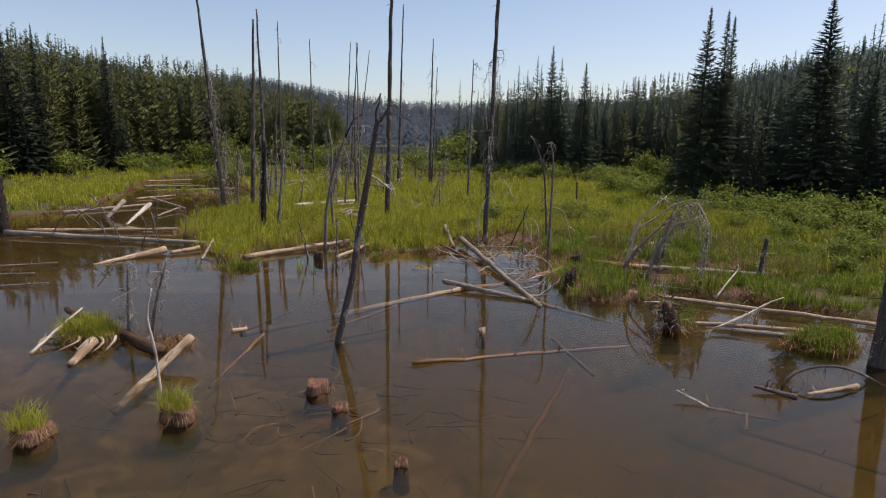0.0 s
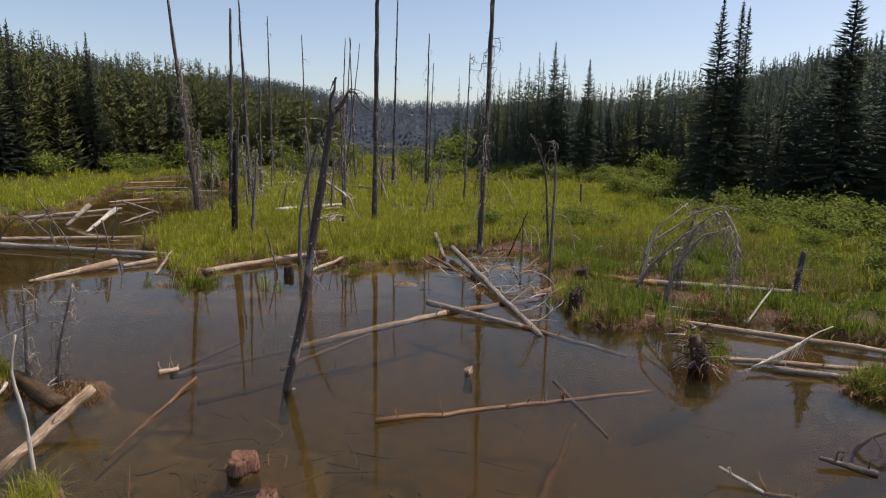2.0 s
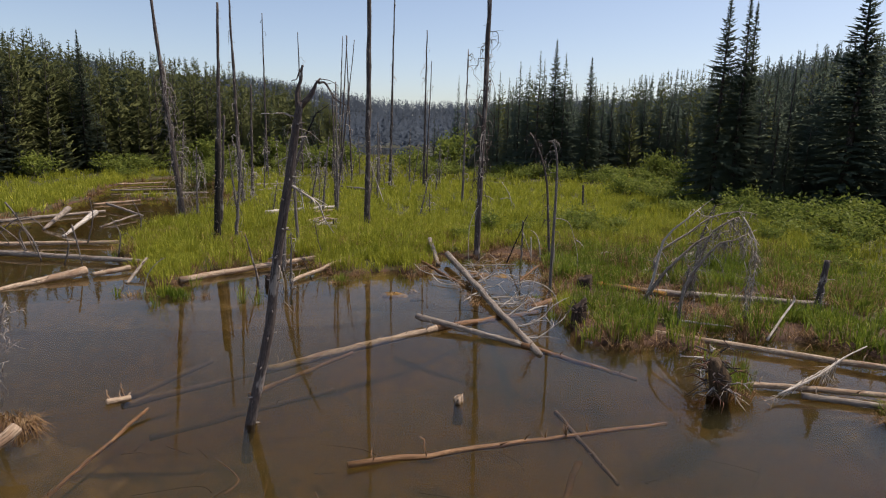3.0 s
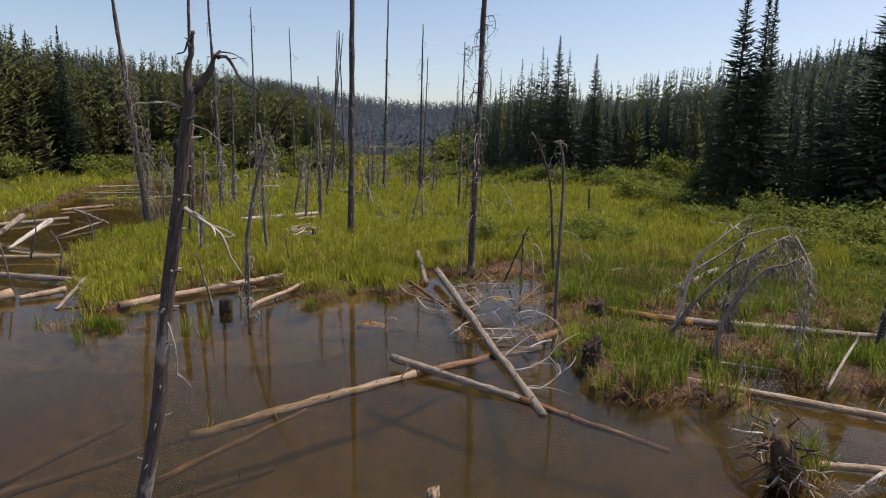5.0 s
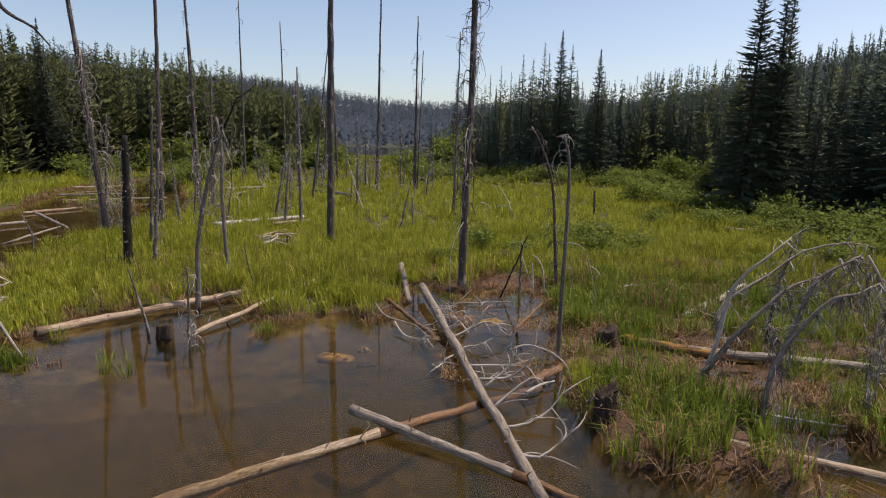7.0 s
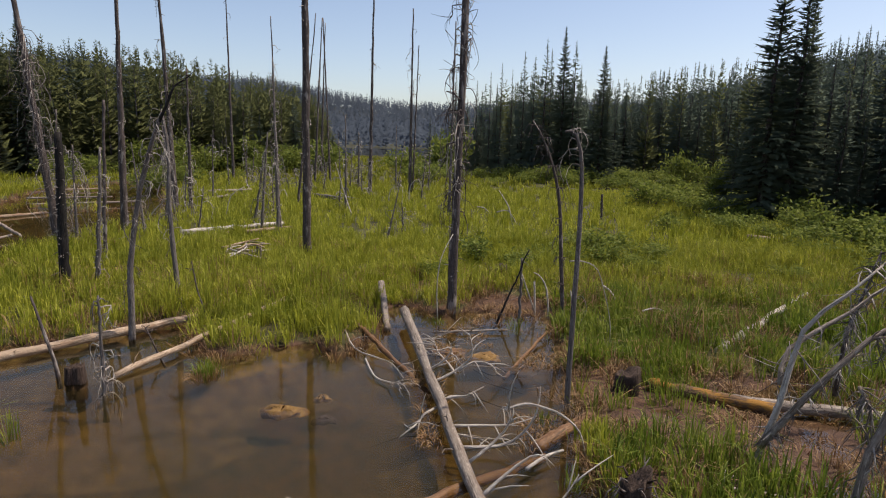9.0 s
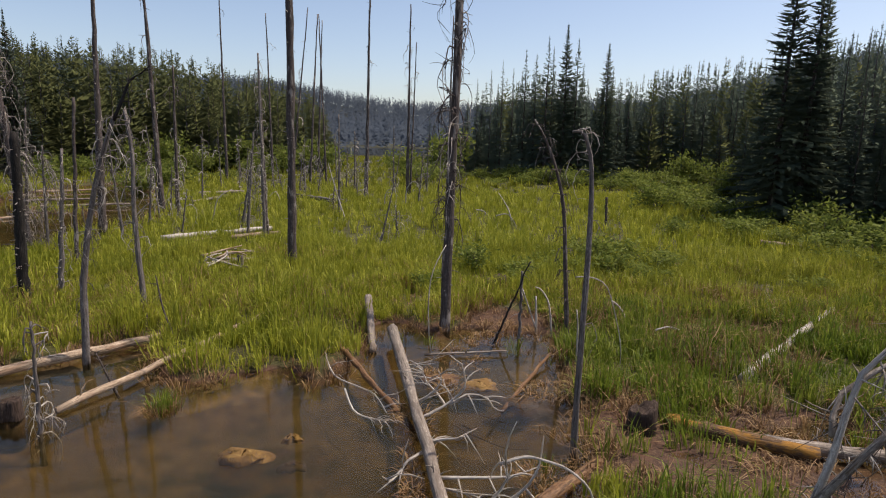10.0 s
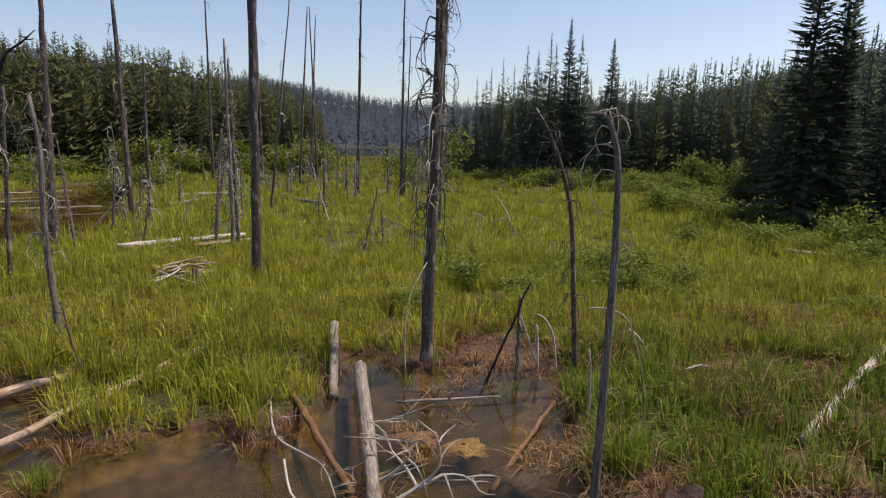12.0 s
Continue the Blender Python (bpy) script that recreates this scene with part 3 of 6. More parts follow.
def left_woods(n, depth, kinds, low, high, gap, least, join=False):
    done = tries = 0
    while done < n and tries < 30000:
        tries += 1
        x, y = rt.uniform(-62, -8), rt.uniform(14, 84)
        d = float(inside(np.array([x]), np.array([y]), LEFT_EDGE)[0])
        if abs(x) > 0.85 * y + 8 or d < least or d > depth or any((x - a) ** 2 + (y - c) ** 2 < gap * gap for a, c in planted):
            continue
        top = slope_line(x, y) * rt.uniform(low, high)
        kind = rt.choice(kinds)
        h = top - ground_at(x, y)
        plant(kind, rt.randrange(3), x, y, top, rt.uniform(0.8, 1.15) * min(1.6, (9.5 / h) ** 0.6), rt.uniform(0, 6.28), join)
        done += 1


RIGHT_AT = [-0.02, 0.05, 0.1, 0.2, 0.235, 0.29, 0.34, 0.40, 0.47, 0.52, 0.56, 0.60, 0.66, 0.8, 1.2]
RIGHT_UP = [0.075, 0.09, 0.11, 0.115, 0.094, 0.106, 0.126, 0.133, 0.145, 0.156, 0.16, 0.172, 0.18, 0.225, 0.30]


def right_woods(n, depth, kinds, low, high, gap, least, join=False, from_at=-1.0):
    """Spruces behind the right meadow edge, their tops on one rising line."""
    done = tries = 0
    while done < n and tries < 30000:
        tries += 1
        x, y = rt.uniform(-2, 70), rt.uniform(8, 116)
        d = float(inside(np.array([x]), np.array([y]), RIGHT_EDGE)[0])
        if abs(x) > 0.85 * y + 6 or d < least or d > depth or any((x - a) ** 2 + (y - c) ** 2 < gap * gap for a, c in planted):
            continue
        at = (x - 1.4) / max(y - 10.4, 1.0)
        if at < from_at:
            continue
        top = 3.0 + float(np.interp(at, RIGHT_AT, RIGHT_UP)) * max(y - 10.4, 8.0) * rt.uniform(low, high)
        h = top - ground_at(x, y)
        if h < 1.6 or h > 15:
            continue
        plant(rt.choice(kinds), rt.randrange(3), x, y, top, rt.uniform(0.85, 1.25) * min(1.5, (9.5 / h) ** 0.6), rt.uniform(0, 6.28), join)
        done += 1


left_woods(200, 20, "pppppps", 0.93, 1.06, 1.05, 2.5, True)
left_woods(150, 9, "ppppppps", 0.7, 0.98, 0.95, 0.8)
left_woods(60, 30, "pppps", 0.9, 1.0, 1.3, 12, True)
left_woods(50, 2.2, "pppps", 0.3, 0.62, 0.8, 0.0)
right_woods(210, 42, "ssssssssp", 0.84, 1.03, 1.1, 4.5, True)
right_woods(150, 14, "ssssssp", 0.6, 0.95, 1.1, 1.0)
right_woods(45, 30, "sssss", 0.92, 1.06, 1.2, 1.5, True, 0.5)
right_woods(40, 2.5, "sssp", 0.25, 0.5, 0.8, 0.0)
for kind, rows in joined.items():
    vs, fs, at = [], [], 0
    for src, m in rows:
        mm = np.array(m)
        vs.append(np.array(src.v) @ mm[:3, :3].T + mm[:3, 3])
        fs += [(f[0] + at, f[k] + at, f[k + 1] + at) for f in src.f for k in range(1, len(f) - 1)]
        at += len(src.v)
    tagged(new("forest_interior", raw_mesh("forest_interior", np.concatenate(vs), np.array(fs), PINE if kind == "p" else FIRWOOD)),
           "dense olive-green pines deeper in the woods" if kind == "p" else "dense dark spruces deeper in the woods", "forest", kind="stuff")


def far_forest(name, label, n, box, hmin, hmax, seed, keep, mat=None, per=16, size=1.5):
    """Thousands of far conifers in one mesh: a cone of ragged flakes each."""
    r = np.random.RandomState(seed)
    x, y = r.uniform(box[0], box[1], n), r.uniform(box[2], box[3], n)
    ok = keep(x, y)
    x, y = x[ok], y[ok]
    z = height(x, y)
    m = len(x)
    x, y, z = np.repeat(x, per), np.repeat(y, per), np.repeat(z, per)
    h, w = np.repeat(r.uniform(hmin, hmax, m), per), np.repeat(r.uniform(1.3, 2.2, m), per)
    n = m * per
    u = np.tile((np.arange(per) + 0.5) / per, m) ** 0.8
    a, o = r.uniform(0, 6.283, n), w * (1 - u) * r.uniform(0.3, 1.0, n)
    big = (0.55 + 1.3 * (1 - u)) * size
    c = np.stack([x + np.cos(a) * o, y + np.sin(a) * o, z + h * u], -1)
    out = np.stack([np.cos(a) * big * 0.5, np.sin(a) * big * 0.5, big * r.uniform(-0.5, 0.9, n)], -1)
    side = np.stack([-np.sin(a), np.cos(a), r.uniform(-0.4, 0.4, n)], -1) * big[:, None] * 0.45
    vs = [np.stack([c - side, c + side, c + out], 1).reshape(-1, 3)]
    fs = [np.arange(n * 3).reshape(-1, 3)]
    tagged(new(name, raw_mesh(name, np.concatenate(vs), np.concatenate(fs), mat or HAZED_FARWOOD)), label, "forest", kind="stuff")


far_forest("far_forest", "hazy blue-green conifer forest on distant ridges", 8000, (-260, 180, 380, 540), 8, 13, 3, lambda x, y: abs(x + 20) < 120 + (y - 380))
far_forest("hillside_forest", "hazy conifer forest on the far hillside", 5200, (45, 290, 150, 400), 8, 13, 4, lambda x, y: hills(x, y) > 3, HAZED_HILLWOOD)
far_forest("hillside_forest", "hazy conifer forest on the far hillside", 2600, (-300, -110, 200, 420), 8, 13, 6, lambda x, y: (hills(x, y) > 4) & (x > -0.8 * y), HAZED_HILLWOOD)
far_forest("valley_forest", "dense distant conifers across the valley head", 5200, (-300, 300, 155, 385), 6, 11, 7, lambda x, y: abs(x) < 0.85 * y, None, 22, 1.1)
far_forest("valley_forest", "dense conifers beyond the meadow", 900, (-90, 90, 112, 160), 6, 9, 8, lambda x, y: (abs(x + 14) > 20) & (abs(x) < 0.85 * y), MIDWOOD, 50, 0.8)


# ---- shrubs ----
def shrub(name, label, seed, r, h, leaves, size, mat):
    rnd = random.Random(seed)
    ob = thing(name, (0, 0, 0), label, "shrub")
    lv = Buf()
    tips = []
    for k in range(9):
        a, l = rnd.uniform(0, 6.28), rnd.uniform(0.35, 1.0)
        tip = Vector((math.cos(a) * r * l, math.sin(a) * r * l, h * rnd.uniform(0.55, 1.0) * (1.15 - 0.5 * l)))
        pts = bend((rnd.gauss(0, 0.08), rnd.gauss(0, 0.08), -0.05), tip, (0, 0, h * 0.12), 4, rnd, 0.03)
        s = Buf()
        s.tube(pts, [0.016, 0.012, 0.01, 0.007, 0.004], 4)
        part("stem", s, BARK, ob)
        tips += pts[2:]
    for k in range(leaves):
        c = rnd.choice(tips)
        p = c + Vector((rnd.gauss(0, r * 0.17), rnd.gauss(0, r * 0.17), rnd.gauss(0, h * 0.13)))
        if p.z < 0.02:
            continue
        d = Vector((rnd.gauss(0, 1), rnd.gauss(0, 1), rnd.gauss(0.3, 0.6))).normalized()
        s = d.orthogonal().normalized()
        q = d.cross(s)
        s = (s * math.cos(k) + q * math.sin(k))
        l = size * rnd.uniform(0.7, 1.4)
        lv.poly(p, p + d * l * 0.5 + s * l * 0.22, p + d * l, p + d * l * 0.5 - s * l * 0.22)
    part("foliage", lv, mat, ob, smooth=False)
    return ob


SHRUBS = [shrub("willow_shrub", "leafy green willow bush in the wet meadow", 71, 0.9, 1.0, 820, 0.125, WILLOW),
          shrub("willow_shrub", "leafy green willow bush in the wet meadow", 72, 1.1, 0.85, 900, 0.125, WILLOW),
          shrub("willow_shrub", "leafy green willow bush in the wet meadow", 73, 0.7, 1.15, 740, 0.125, WILLOW)]
used_shrubs = set()


def bush(i, x, y, s, tall=1.0, turn=0.0):
    src = SHRUBS[i % 3]
    m = Matrix.Translation((x, y, ground_at(x, y) - 0.02)) @ Matrix.Rotation(turn, 4, "Z")
    ob = src if i % 3 not in used_shrubs else copy_thing(src, m)
    used_shrubs.add(i % 3)
    ob.matrix_basis = m @ Matrix.Diagonal((s, s, s * tall, 1))


BUSHES = [(13.2, 33.0, 1.1), (12.4, 30.8, 1.0), (13.6, 29.6, 1.2), (15.0, 28.6, 1.2), (13.9, 27.2, 1.1), (15.6, 26.0, 1.3), (14.3, 24.6, 1.1),
          (16.6, 24.0, 1.3), (13.4, 22.4, 0.9), (15.4, 22.2, 1.2), (17.6, 21.6, 1.4), (12.6, 20.2, 0.9), (14.6, 19.8, 1.2), (16.8, 19.0, 1.4), (12.2, 17.8, 0.9),
          (14.2, 17.2, 1.2), (16.2, 16.2, 1.4), (11.8, 15.6, 0.9), (13.6, 14.6, 1.2), (15.4, 13.2, 1.3), (11.4, 13.4, 0.8), (13.2, 12.2, 1.1)]
BUSHES += [(12.6, 24.4, 1.3), (13.5, 24.9, 1.4), (11.2, 24.6, 1.0), (14.6, 25.0, 1.5), (12.0, 26.2, 1.1), (15.6, 23.4, 1.4), (13.9, 23.0, 1.2), (16.9, 22.6, 1.5),
           (10.9, 45.5, 1.1), (12.4, 44.6, 1.3), (9.4, 48, 1.2), (13.0, 47.5, 1.4), (7.2, 50.2, 1.2), (11.2, 49.2, 1.1), (14.2, 43.6, 1.2), (5.2, 52.0, 1.1), (3.4, 53.0, 1.0), (14.4, 40.6, 1.1), (13.2, 38.4, 1.0)]
BUSHES += [(11.6, 31.6, 0.9), (12.9, 28.4, 0.9), (11.2, 27.0, 0.7), (12.6, 25.6, 0.9), (10.8, 23.6, 0.7), (11.9, 22.6, 0.9), (10.3, 20.6, 0.7), (11.2, 19.0, 0.8), (9.8, 17.2, 0.7), (10.6, 15.8, 0.8), (9.6, 14.0, 0.6), (10.2, 12.6, 0.7),
           (4.9, 21.6, 0.7), (5.5, 21.2, 0.6), (3.3, 20.0, 0.5), (10.2, 26.9, 0.9), (8.6, 27.8, 0.7), (11.0, 28.6, 1.0), (11.2, 32.5, 1.2), (10.2, 34.6, 1.3), (11.8, 36.4, 1.5), (5.2, 22.9, 0.95), (5.9, 22.2, 0.8), (4.6, 23.6, 0.8), (2.0, 21.6, 0.8), (2.9, 21.0, 0.75), (3.7, 21.8, 0.7), (1.0, 20.2, 0.5), (8.6, 20.8, 0.5), (9.6, 22.4, 0.6), (10.6, 18.8, 0.6)]
for k, (x, y, s) in enumerate(BUSHES):
    bush(k, x, y, s, rt.uniform(0.7, 1.0), rt.uniform(0, 6.28))
for k in range(44):
    x, y = rt.uniform(-27, -9), rt.uniform(30, 57)
    d = float(inside(np.array([x]), np.array([y]), LEFT_EDGE)[0])
    if -2.6 < d < 0.6:
        bush(k, x, y, rt.uniform(0.9, 1.9), rt.uniform(0.7, 1.0), rt.uniform(0, 6.28))
for k, (x, y, wide, tall) in enumerate(((1.3, 54.0, 2.5, 1.45), (-1.9, 55.5, 2.0, 1.2), (0.2, 56.0, 2.2, 1.1), (16.2, 49.0, 1.5, 1.6), (17.6, 47.5, 1.4, 1.8))):
    bush(k, x, y, wide, tall, 1.3 * k)
for k in range(26):
    x, y = rt.uniform(-21, -8.5), rt.uniform(47, 60)
    d = float(inside(np.array([x]), np.array([y]), LEFT_EDGE)[0])
    if -2.0 < d < 1.2:
        bush(k, x, y, rt.uniform(1.5, 2.3), rt.uniform(1.0, 1.5), rt.uniform(0, 6.28))
for k in range(46):
    t = rt.random()
    x, y = (rt.uniform(-3, 20), rt.uniform(45, 58)) if t < 0.45 else (rt.uniform(11, 19), rt.uniform(34, 52)) if t < 0.75 else (rt.uniform(-24, -8), rt.uniform(38, 55))
    if max(float(inside(np.array([x]), np.array([y]), e)[0]) for e in (LEFT_EDGE, RIGHT_EDGE)) < 0.8:
        bush(k, x, y, rt.uniform(0.7, 1.5), rt.uniform(0.7, 1.1), rt.uniform(0, 6.28))


# ---- sedge meadow ----
def blades(name, label, n, box, hgt, width, mat, seed, keep, lean=0.5, zoff=0.0, per=16):
    """Tufts of arching blades, each of two bends."""
    r = np.random.RandomState(seed)
    m = n // per
    tx, ty = r.uniform(box[0], box[1], m), r.uniform(box[2], box[3], m)
    ok = keep(tx, ty)
    tx, ty = tx[ok], ty[ok]
    m = len(tx)
    th = np.repeat(r.uniform(0.7, 1.25, m), per)
    tb = np.repeat(r.normal(0, 1.2, m), per)
    n = m * per
    a0, q = r.uniform(0, 6.283, n), np.abs(r.normal(0, 0.04 + width * 2, n))
    x, y = np.repeat(tx, per) + np.cos(a0) * q, np.repeat(ty, per) + np.sin(a0) * q
    z = np.maximum(height(x, y), -0.06) + zoff
    patch = np.clip(0.95 + 0.32 * waves(x, y, 2.2, 21) + 0.25 * waves(x, y, 0.8, 22), 0.4, 1.7) * th
    h = hgt * patch * r.uniform(0.5, 1.15, n)
    a = r.uniform(0, 6.283, n)
    push = 0.6
    bx, by = np.cos(a0) + push * np.cos(2.3 + tb + waves(x, y, 3.0, 23)), np.sin(a0) + push * np.sin(2.3 + tb + waves(x, y, 3.0, 23))
    ln = h * lean * np.abs(r.normal(0.75, 0.5, n))
    dx, dy = bx * ln, by * ln
    wd = width * r.uniform(0.6, 1.3, n)
    wx, wy = np.cos(a) * wd, np.sin(a) * wd
    flat = np.clip(np.hypot(dx, dy) / h, 0, 1.3)
    p0 = np.stack([x - wx * 0.5, y - wy * 0.5, z - 0.02], -1)
    p1 = np.stack([x + wx * 0.5, y + wy * 0.5, z - 0.02], -1)
    m0 = np.stack([x + dx * 0.35 - wx * 0.45, y + dy * 0.35 - wy * 0.45, z + h * (0.66 - 0.08 * flat)], -1)
    m1 = np.stack([x + dx * 0.35 + wx * 0.45, y + dy * 0.35 + wy * 0.45, z + h * (0.66 - 0.08 * flat)], -1)
    t0 = np.stack([x + dx, y + dy, z + h * (1 - 0.5 * flat)], -1)
    v = np.stack([p0, p1, m0, m1, t0], 1).reshape(-1, 3)
    b = np.arange(n)[:, None] * 5
    f = np.concatenate([b + np.array([[0, 1, 3]]), b + np.array([[0, 3, 2]]), b + np.array([[2, 3, 4]])])
    return tagged(new(name, raw_mesh(name, v, f, mat)), label, "grass", kind="stuff")


def meadow(x, y, lo=0.05):
    thin = np.random.RandomState(len(x)).rand(len(x)) < np.clip(0.8 + 0.7 * waves(x, y, 1.3, 41) - 0.25 * np.clip((x - 3) / 3, 0, 1) * (y < 22), 0.12, 1) * np.where((x > 2.6) & (x < 5.2) & (y < 14.6), 0.75, 1.0)
    return thin & (wet(x, y) < -lo) & (muddy(x, y) < -0.05) & (np.maximum(inside(x, y, LEFT_EDGE), inside(x, y, RIGHT_EDGE)) < 1.0)


def bank(x, y):
    w = wet(x, y)
    return ((w < 0.12) & (w > -0.22)) | ((np.abs(muddy(x, y)) < 0.2) & (w < 0.05))


G = "lush bright green sedge grass of the meadow"
blades("sedge_grass", G, 160000, (-9, 2.9, 11, 24.5), 0.44, 0.013, SEDGE, 101, meadow)
blades("sedge_grass", "deep green wet sedge on the marshy bank", 75000, (2.6, 11, 11, 19.5), 0.38, 0.0135, DEEP_SEDGE, 114, meadow)
blades("sedge_grass", G, 60000, (2.7, 12, 18.5, 24.5), 0.44, 0.012, SEDGE, 115, meadow)
blades("sedge_grass", G, 130000, (-20, 16, 24, 42), 0.44, 0.02, SEDGE, 102, meadow)
blades("sedge_grass", G, 60000, (-30, 24, 41, 90), 0.45, 0.06, SEDGE, 103, meadow)
blades("sedge_grass", G, 50000, (-40, -13, 5, 45), 0.42, 0.03, SEDGE, 104, meadow)
blades("sedge_grass", G, 60000, (9, 24, 5, 30), 0.44, 0.02, SEDGE, 105, meadow)
blades("sedge_tussock", "green sedge tussock standing in the pond", 5200, (5.6, 6.9, 8.7, 9.7), 0.32, 0.010, DEEP_SEDGE, 106, lambda x, y: wet(x, y) < 0.02)
blades("dead_sedge", "tan dead stalks round the pond tussock", 2600, (5.6, 6.9, 8.7, 9.7), 0.28, 0.009, THATCH, 123, lambda x, y: wet(x, y) < 0.06, 1.2)
blades("sedge_tussock", "green sedge on the small islet", 4200, (-5.9, -4.8, 8.4, 9.1), 0.3, 0.006, SEDGE, 109, lambda x, y: (wet(x, y) < 0.0) & (x < -4.9))
blades("sedge_grass", "sparse sedge blades standing in the wet mud", 9000, (2.7, 8, 12.2, 15.8), 0.38, 0.01, DEEP_SEDGE, 110, lambda x, y: (muddy(x, y) > -0.1) & (waves(x, y, 1.0, 31) > 0.15))
blades("sedge_tussock", "small sedge tuft with reddish roots standing in the water", 1200, (-1.85, -1.5, 15.1, 15.42), 0.22, 0.007, DEEP_SEDGE, 121, lambda x, y: np.hypot(x + 1.68, y - 15.26) < 0.08)
blades("dead_sedge", "reddish dead sedge round a small tuft in the water", 1000, (-1.9, -1.46, 15.05, 15.48), 0.13, 0.008, THATCH, 122, lambda x, y: np.hypot(x + 1.68, y - 15.26) < 0.12, 1.2)
blades("sedge_tussock", "low strip of sedge on a tiny islet off the bank", 1500, (-5.2, -4.3, 13.5, 14.0), 0.15, 0.008, DEEP_SEDGE, 124, lambda x, y: wet(x, y) < 0.02)
T = "tan dead sedge hanging along the water's edge"
blades("dead_sedge", T, 80000, (-9, 11, 8.3, 19.5), 0.2, 0.010, THATCH, 107, bank, 1.0)
blades("dead_sedge", "tan dead sedge thatch among the green blades", 70000, (-9, 11, 11, 23), 0.38, 0.009, THATCH, 108, lambda x, y: meadow(x, y, 0.1) & (waves(x, y, 2.5, 33) > -0.2), 1.1)
blades("dead_sedge", T, 40000, (-20, -8, 12, 44), 0.28, 0.02, THATCH, 113, bank, 1.0)
blades("dead_sedge", "brown flattened plant litter on the mud", 18000, (1.4, 8, 12.2, 19.2), 0.10, 0.012, THATCH, 111, lambda x, y: (muddy(x, y) > -0.25) & (waves(x, y, 0.9, 34) > -0.3), 2.5)
blades("dead_sedge", "brown plant litter in the shallow pool", 5000, (1.0, 3.1, 13.6, 18.2), 0.07, 0.012, THATCH, 112, lambda x, y: (wet(x, y) > 0.05) & (waves(x, y, 0.7, 35) > 0.25), 2.5, 0.05)
blades("dead_sedge", "brown reeds hanging over the peaty pond bank", 52000, (-9, 9, 10.5, 19.5), 0.18, 0.007, THATCH, 117, lambda x, y: (wet(x, y) < 0.03) & (wet(x, y) > -0.14), 1.5)
blades("sedge_tuft", "small green sedge tufts standing in the shallows", 9000, (-8, 8, 10.5, 18.5), 0.34, 0.008, DEEP_SEDGE, 118, lambda x, y: (wet(x, y) > 0.02) & (wet(x, y) < 0.55) & (waves(x, y, 0.8, 36) > 0.42), 0.6, per=30)
blades("dead_sedge", "standing tan dead stalks among the wet sedge", 26000, (2.8, 11, 13.5, 20.5), 0.42, 0.009, THATCH, 119, lambda x, y: meadow(x, y, 0.1) & (waves(x, y, 1.4, 37) > -0.15), 0.9)


# ---- standing dead trees ----
def path_stem(name, label, category, pts, r0, r1, mat, seg=8, rough=0.07, seed=0, part_name="stem", group=""):
    """A thing whose stem runs through these points (metres); the first point is its foot."""
    o = Vector(pts[0])
    ob = thing(name, o, label, category, group)
    ps = [Vector(p) - o for p in pts]
    fine = []
    for i in range(len(ps) - 1):
        p0, p1, p2, p3 = ps[max(i - 1, 0)], ps[i], ps[i + 1], ps[min(i + 2, len(ps) - 1)]
        for k in range(3):
            t = k / 3
            fine.append(0.5 * (2 * p1 + (p2 - p0) * t + (2 * p0 - 5 * p1 + 4 * p2 - p3) * t * t + (3 * p1 - p0 - 3 * p2 + p3) * t ** 3))
    fine.append(ps[-1])
    n = len(fine) - 1
    b = Buf()
    b.tube(fine, [r0 + (r1 - r0) * i / n for i in range(n + 1)], seg, rough, rnd=random.Random(seed))
    part(part_name, b, mat, ob)
    return ob, fine


def smooth_path(ps, k=3):
    """A rounder path through the same points."""
    out = []
    for i in range(len(ps) - 1):
        p0, p1, p2, p3 = ps[max(i - 1, 0)], ps[i], ps[i + 1], ps[min(i + 2, len(ps) - 1)]
        for m in range(k):
            t = m / k
            out.append(0.5 * (2 * p1 + (p2 - p0) * t + (2 * p0 - 5 * p1 + 4 * p2 - p3) * t * t + (3 * p1 - p0 - 3 * p2 + p3) * t ** 3))
    return out + [ps[-1]]


def twig(parent, pts, r, mat, rnd, extra=2, name="branch", spread=0.12, label="", split=False):
    """One dead branch under a thing, with a few side twigs."""
    q = [Vector(p) for p in pts]
    if len(q) > 3:
        q = [p + (Vector((rnd.gauss(0, 0.06), rnd.gauss(0, 0.06), rnd.gauss(0, 0.06))) * spread if 0 < i < len(q) - 1 else Vector()) for i, p in enumerate(q)]
        q = smooth_path(q, 2)
    n = len(q) - 1
    c = Buf()
    c.tube(q, [r * (1 - 0.8 * i / n) for i in range(n + 1)], 5 if r > 0.012 else 4, 0.1, rnd=rnd)
    sides = []
    for m in range(extra):
        i = rnd.randrange(0, n)
        v = q[i].lerp(q[i + 1], rnd.random())
        d = (q[i + 1] - q[i]).normalized()
        go = (d * 0.8 + Vector((rnd.gauss(0, 0.7), rnd.gauss(0, 0.7), rnd.gauss(0.0, 0.5)))).normalized() * spread * rnd.uniform(0.5, 1.4)
        curl = Vector((rnd.gauss(0, 0.3), rnd.gauss(0, 0.3), rnd.gauss(-0.25, 0.3))) * spread
        side, k2 = Buf() if split else c, min(r * 0.55, 0.009)
        side.tube([v + go * u + curl * u * u for u in (0, 0.35, 0.7, 1.0)], [k2, k2 * 0.8, k2 * 0.55, k2 * 0.22], 4)
        sides += [side] if split else []
    ob = part(name, c, mat, parent, label)
    for side in sides:
        part("side_twig", side, mat, ob)
    return ob


